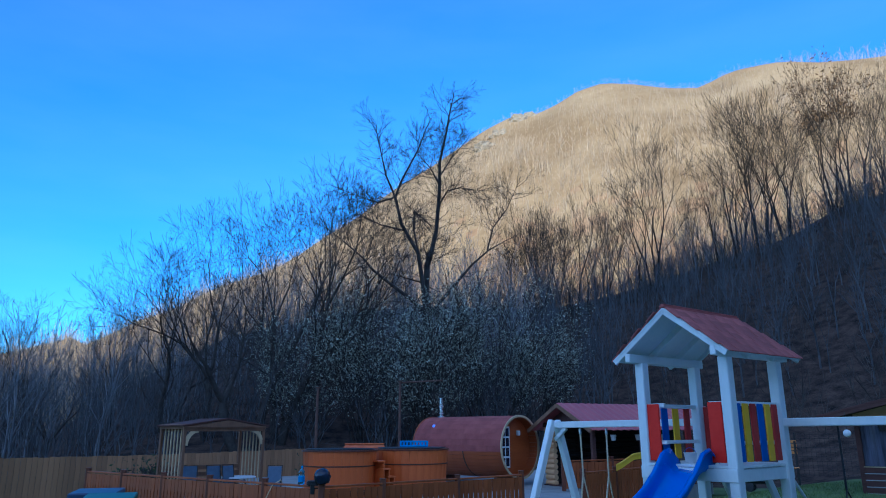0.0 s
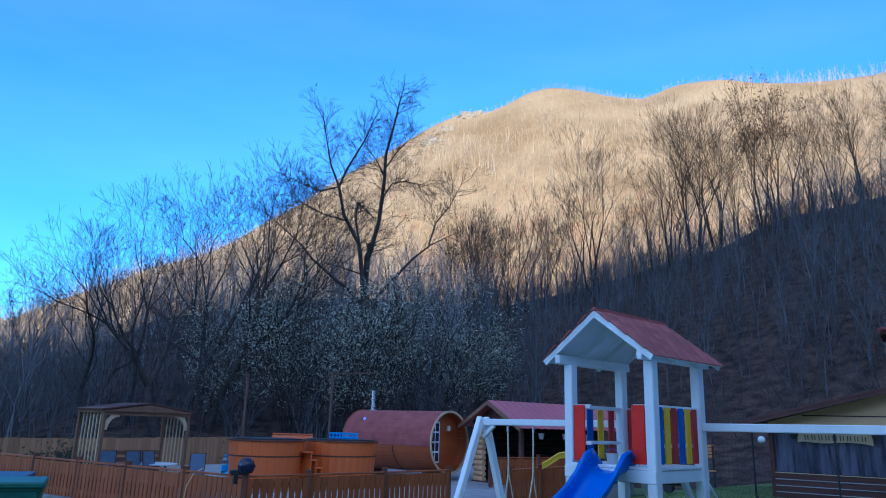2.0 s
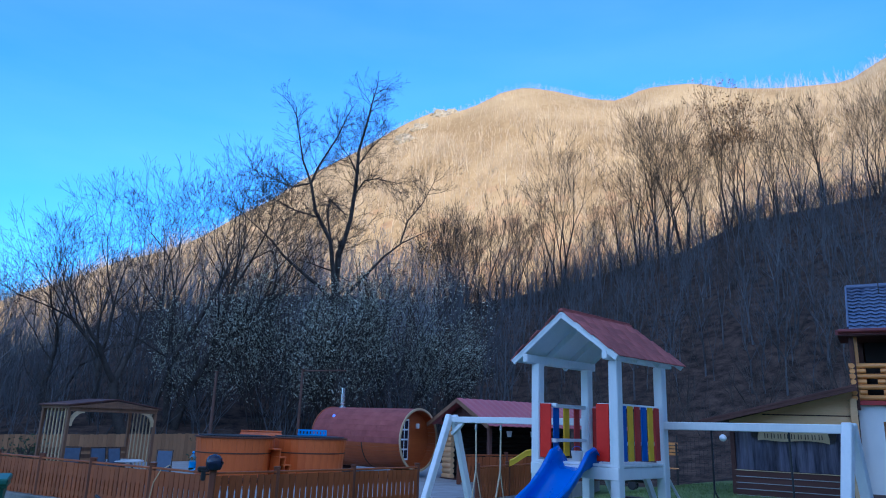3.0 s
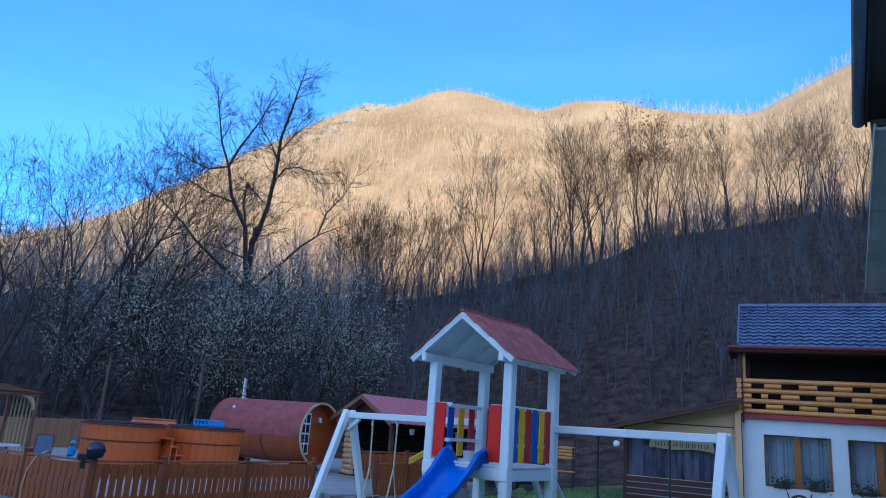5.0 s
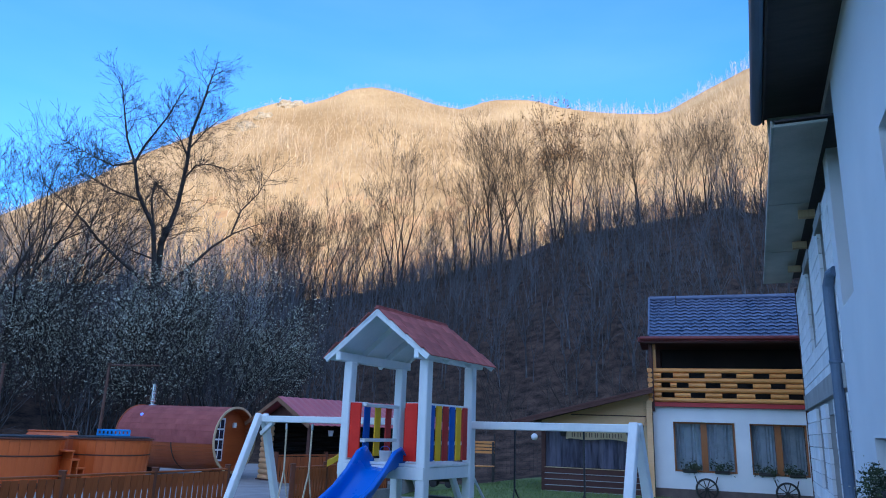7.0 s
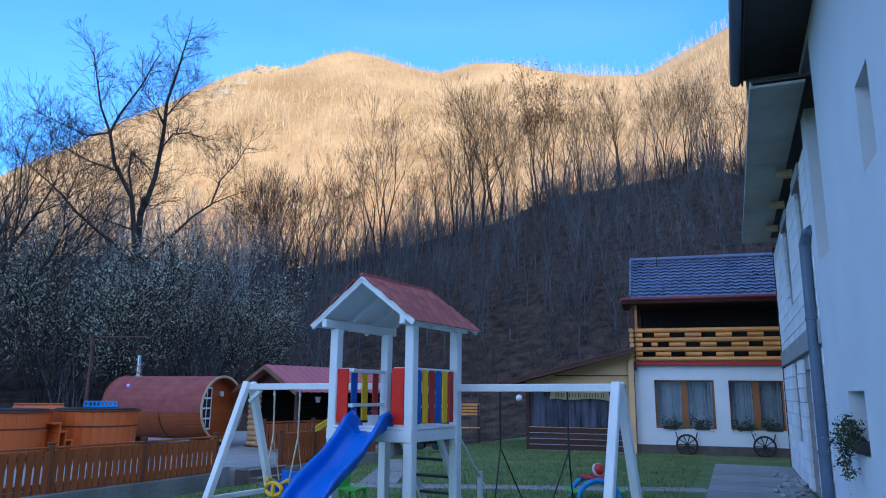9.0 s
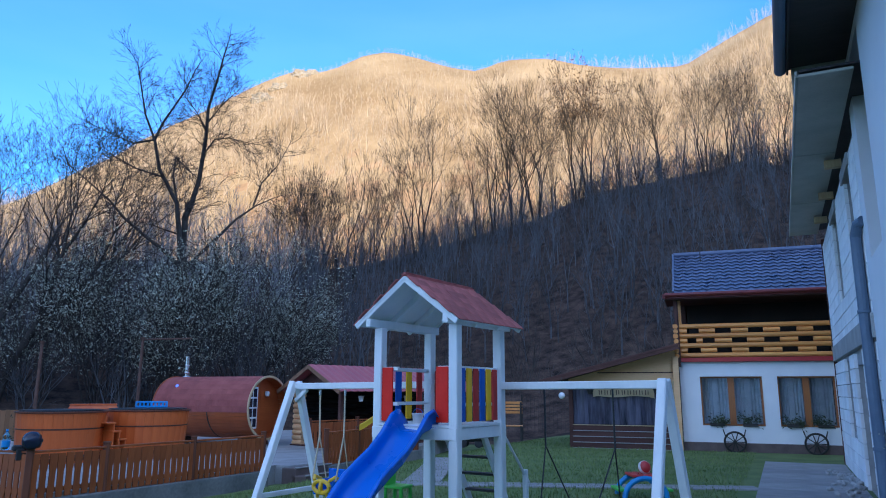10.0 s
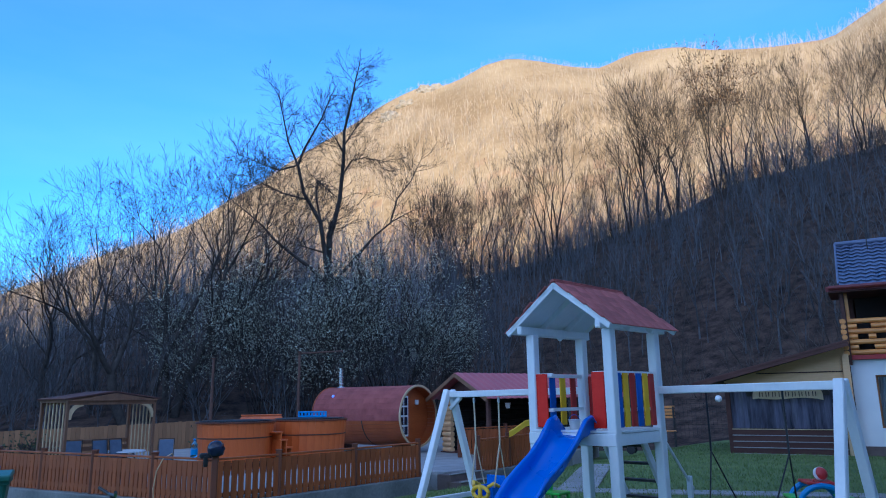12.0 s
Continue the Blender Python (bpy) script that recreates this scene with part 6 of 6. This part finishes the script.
def quad_bike(x, y):
    t = thing("toy_quad", frame2((x, y), (0.8, 0.55), float(height(x, y))), "small green children's quad bike with black handlebars", "toy quad")
    part("body", bm_box((0, 0, 0.42), (0.85, 0.3, 0.16), b=0.06), PLASTIC_GREEN, t)
    part("seat", bm_box((-0.15, 0, 0.54), (0.45, 0.24, 0.09), b=0.04), BLACK, t)
    part("front_cowl", bm_box((0.32, 0, 0.55), (0.28, 0.26, 0.16), b=0.06), PLASTIC_GREEN, t)
    part("handlebar", bm_tube([(0.18, -0.3, 0.78), (0.24, -0.12, 0.72), (0.24, 0.12, 0.72), (0.18, 0.3, 0.78)], 0.018), BLACK, t)
    part("steering_stem", bm_tube([(0.24, 0, 0.72), (0.3, 0, 0.5)], 0.03), BLACK, t)
    for a in (-0.34, 0.34):
        for c in (-0.28, 0.28):
            part("wheel", bm_lathe([(0.06, -0.07), (0.17, -0.065), (0.19, 0), (0.17, 0.065), (0.06, 0.07)], 18, pose(a, c, 0.19, 90, 0, 0)), BLACK, t)


quad_bike(-3.15, 8.4)
rc = thing("toy_cone", pose(-2.19, 8.6, float(height(-2.19, 8.6))) @ Matrix.Scale(1.22, 4), "small red plastic toy cone on the ground", "toy")
part("cone", bm_lathe([(0.16, 0.0), (0.16, 0.03), (0.11, 0.035), (0.03, 0.42), (0.02, 0.43)], 16), PLASTIC_RED, rc)


# ---- poles, far garden ----
def pole(x, y, tall, arm=0.0):
    t = thing("lamp_pole", pose(x, y, float(height(x, y))), "thin rusty metal pole behind the terrace", "pole", "poles behind the terrace")
    part("shaft", bm_tube([(0, 0, -0.2), (0, 0, tall * 0.5), (0.0, 0, tall)], [0.06, 0.055, 0.045], 8), RUST, t)
    if arm:
        part("arm", bm_tube([(0, 0, tall - 0.05), (arm, 0.0, tall + 0.03)], 0.03, 6), RUST, t)
    part("cap", bm_box((0, 0, tall), (0.14, 0.14, 0.05)), RUST, t)


pole(-5.1, 25.0, 3.6)
pole(-2.3, 26.5, 3.9, 1.6)


def wire_fence():
    t = thing("wire_fence", frame2((8.2, 27.5), (0.93, -0.36)), "dark wire mesh fence at the end of the lawn", "fence")
    for k in range(5):
        part("fence_post", bm_tube([(k * 2.0, 0, -0.2), (k * 2.0, 0, 1.55)], 0.03, 6), IRON, t)
    bm = bmesh.new()
    for k in range(54):
        tube(bm, [(k * 0.15, 0, 0.05), (k * 0.15, 0, 1.5)], 0.005, 3, False)
    for k in range(10):
        tube(bm, [(0, 0, 0.1 + k * 0.155), (8, 0, 0.1 + k * 0.155)], 0.005, 3, False)
    part("mesh", bm, IRON, t)


wire_fence()


def bench(x, y):
    t = thing("garden_bench", frame2((x, y), (0.9, -0.4)), "orange wooden garden bench beside the wire fence", "bench")
    for k in range(4):
        part("back_slat", bm_box((0, 0.2, 0.95 + k * 0.11), (1.1, 0.03, 0.08)), LOG, t)
    for k in range(3):
        part("seat_slat", bm_box((0, -0.1 + k * 0.12, 0.5), (1.1, 0.09, 0.03)), LOG, t)
    for a in (-0.5, 0.5):
        part("leg", bm_box((a, 0.2, 0.65), (0.07, 0.07, 1.3)), IRON, t)
        part("leg", bm_box((a, -0.14, 0.25), (0.07, 0.07, 0.5)), IRON, t)


bench(9.9, 22.9)
wl = thing("white_lamp", pose(9.3, 17.64, 1.56), "small white globe lamp hanging beside the bar", "lamp")
part("globe", bm_lathe([(0.09 * math.sin(math.pi * (k + 0.05) / 10.1), -0.09 * math.cos(math.pi * (k + 0.05) / 10.1)) for k in range(11)], 16), WHITE_PLASTIC, wl, smooth=True)
part("cord", bm_tube([(0, 0, 0.08), (0, 0.0, 0.5)], 0.008, 5), IRON, wl)


# ---- shrubs with pale autumn leaves ----
def pale_shrub(x, y, tall, wide, seed, material, label, count=2600):
    rng = random.Random(seed)
    t = thing("shrub", pose(x, y, float(height(x, y))), label, "shrub", "shrubs at the foot of the slope")
    segs = []
    spec = dict(n=(6, 4, 3), kids=(2, 2), bare=(0.2, 0.0), angle=0.55, short=0.5, wob=0.12, up=0.03, rmin=0.012)
    for k in range(11):
        a = rng.uniform(0, 6.28)
        d = Vector((math.cos(a) * wide / tall * 0.8, math.sin(a) * wide / tall * 0.8, 1)).normalized()
        branch(segs, rng, Vector((math.cos(a) * 0.3, math.sin(a) * 0.3, -0.2)), d, tall * rng.uniform(0.6, 1.0), 0.05, 0, spec)
    piece("stem", arrays("stem", *skin(segs, 3), BARK), t)
    tips = [s[3:6] for s in segs if s[6] <= 0.03 and s[5] > tall * 0.25]
    leaves("foliage", rng, tips, 0.24, count, 0.064, material, t)


for i, (x, y, tall, wide) in enumerate(((-4.5, 35.0, 7.6, 3.0), (-1.2, 35.0, 7.2, 3.2), (1.6, 36.5, 7.4, 2.8), (4.0, 38.5, 5.6, 2.4), (-7.5, 36.5, 6.2, 2.6))):
    pale_shrub(x, y, tall, wide, 60 + i, LEAF_PALE, "tall shrub with sparse pale grey-green leaves", 7000)
for i, (x, y) in enumerate(((-9.5, 22.0), (-4.7, 26.0))):
    pale_shrub(x, y, 1.2, 0.7, 80 + i, LEAF_DARK, "small dark evergreen shrub by the fence", 900)


# ---- lawn blades and rubble ----
def lawn_blades():
    g = np.random.RandomState(2)
    n = 60000
    d, a = g.uniform(9, 27, n), g.uniform(-1, 48, n)
    x, y = d * np.sin(np.radians(a)), d * np.cos(np.radians(a))
    k = 0.722 * x - 0.692 * y
    keep = (k < -0.75) & (k > -9.5)
    x, y = x[keep], y[keep]
    z = height(x, y) - 0.005
    h, w, t = g.uniform(0.03, 0.075, len(x)), g.uniform(0.006, 0.012, len(x)), g.uniform(0, 6.28, len(x))
    lx, ly = g.normal(0, 0.02, len(x)), g.normal(0, 0.02, len(x))
    V = np.stack([np.stack([x - w * np.cos(t), y - w * np.sin(t), z], 1), np.stack([x + w * np.cos(t), y + w * np.sin(t), z], 1), np.stack([x + lx, y + ly, z + h], 1)], 1).reshape(-1, 3)
    tagged(new("grass", arrays("grass", V, np.arange(len(V)).reshape(-1, 3), GRASS_BLADE)), "short green lawn grass", "grass", kind="stuff")


lawn_blades()


def rubble():
    rng = random.Random(15)
    bm = bmesh.new()
    for _ in range(90):
        s, a = rng.uniform(11.5, 17.5), 1.19 - abs(rng.gauss(0, 0.28)) - 0.05
        p = at_wall(s, a)
        q = rng.uniform(0.02, 0.08)
        box(bm, (0, 0, 0), (q * 1.4, q, q * 0.7), pose(p[0], p[1], q * 0.25 + 0.03, rng.uniform(-25, 25), rng.uniform(-25, 25), rng.uniform(0, 180)), q * 0.2)
    tagged(part("rubble", bm, CONCRETE), "broken block rubble along the foot of the wall", "rubble", kind="stuff")


rubble()


# ---- blocks of the bare wall ----
def wall_blocks():
    n = 0
    rng = random.Random(4)
    long, tall = 0.62, 0.262
    whole = shared(bm_box((0, 0, 0), (long - 0.012, 0.06, tall - 0.012), b=0.006), "block", BLOCK)
    z, row = 0.0, 0
    while z + tall <= FAR_TOP:
        if 2.35 < z + tall / 2 < 2.78:
            z += 0.06
            row += 1
            if z + tall / 2 < 2.78:
                continue
        x = FAR0 + (0 if row % 2 else -long / 2)
        while x < FAR1:
            x0, x1 = max(x, FAR0 + 0.01), min(x + long, FAR1)
            for h in OPEN_FAR:
                if h[2] - tall * 0.5 < z + tall / 2 < h[3] + tall * 0.4:
                    if h[0] < x1 <= h[1] + 0.3 and x0 < h[0]:
                        x1 = min(x1, h[0])
                    elif x0 < h[1] < x1 and x0 >= h[0] - 0.001:
                        x0 = max(x0, h[1])
                    elif x0 >= h[0] - 0.01 and x1 <= h[1] + 0.01:
                        x1 = x0
            if x1 - x0 > 0.08:
                m = pose((x0 + x1) / 2, -0.02 + rng.uniform(-0.004, 0.004), z + tall / 2) @ Matrix.Diagonal(((x1 - x0) / long, 1, 1, 1))
                piece("block", whole, building, m=m)
                n += 1
            x += long
        z += tall
        row += 1


wall_blocks()
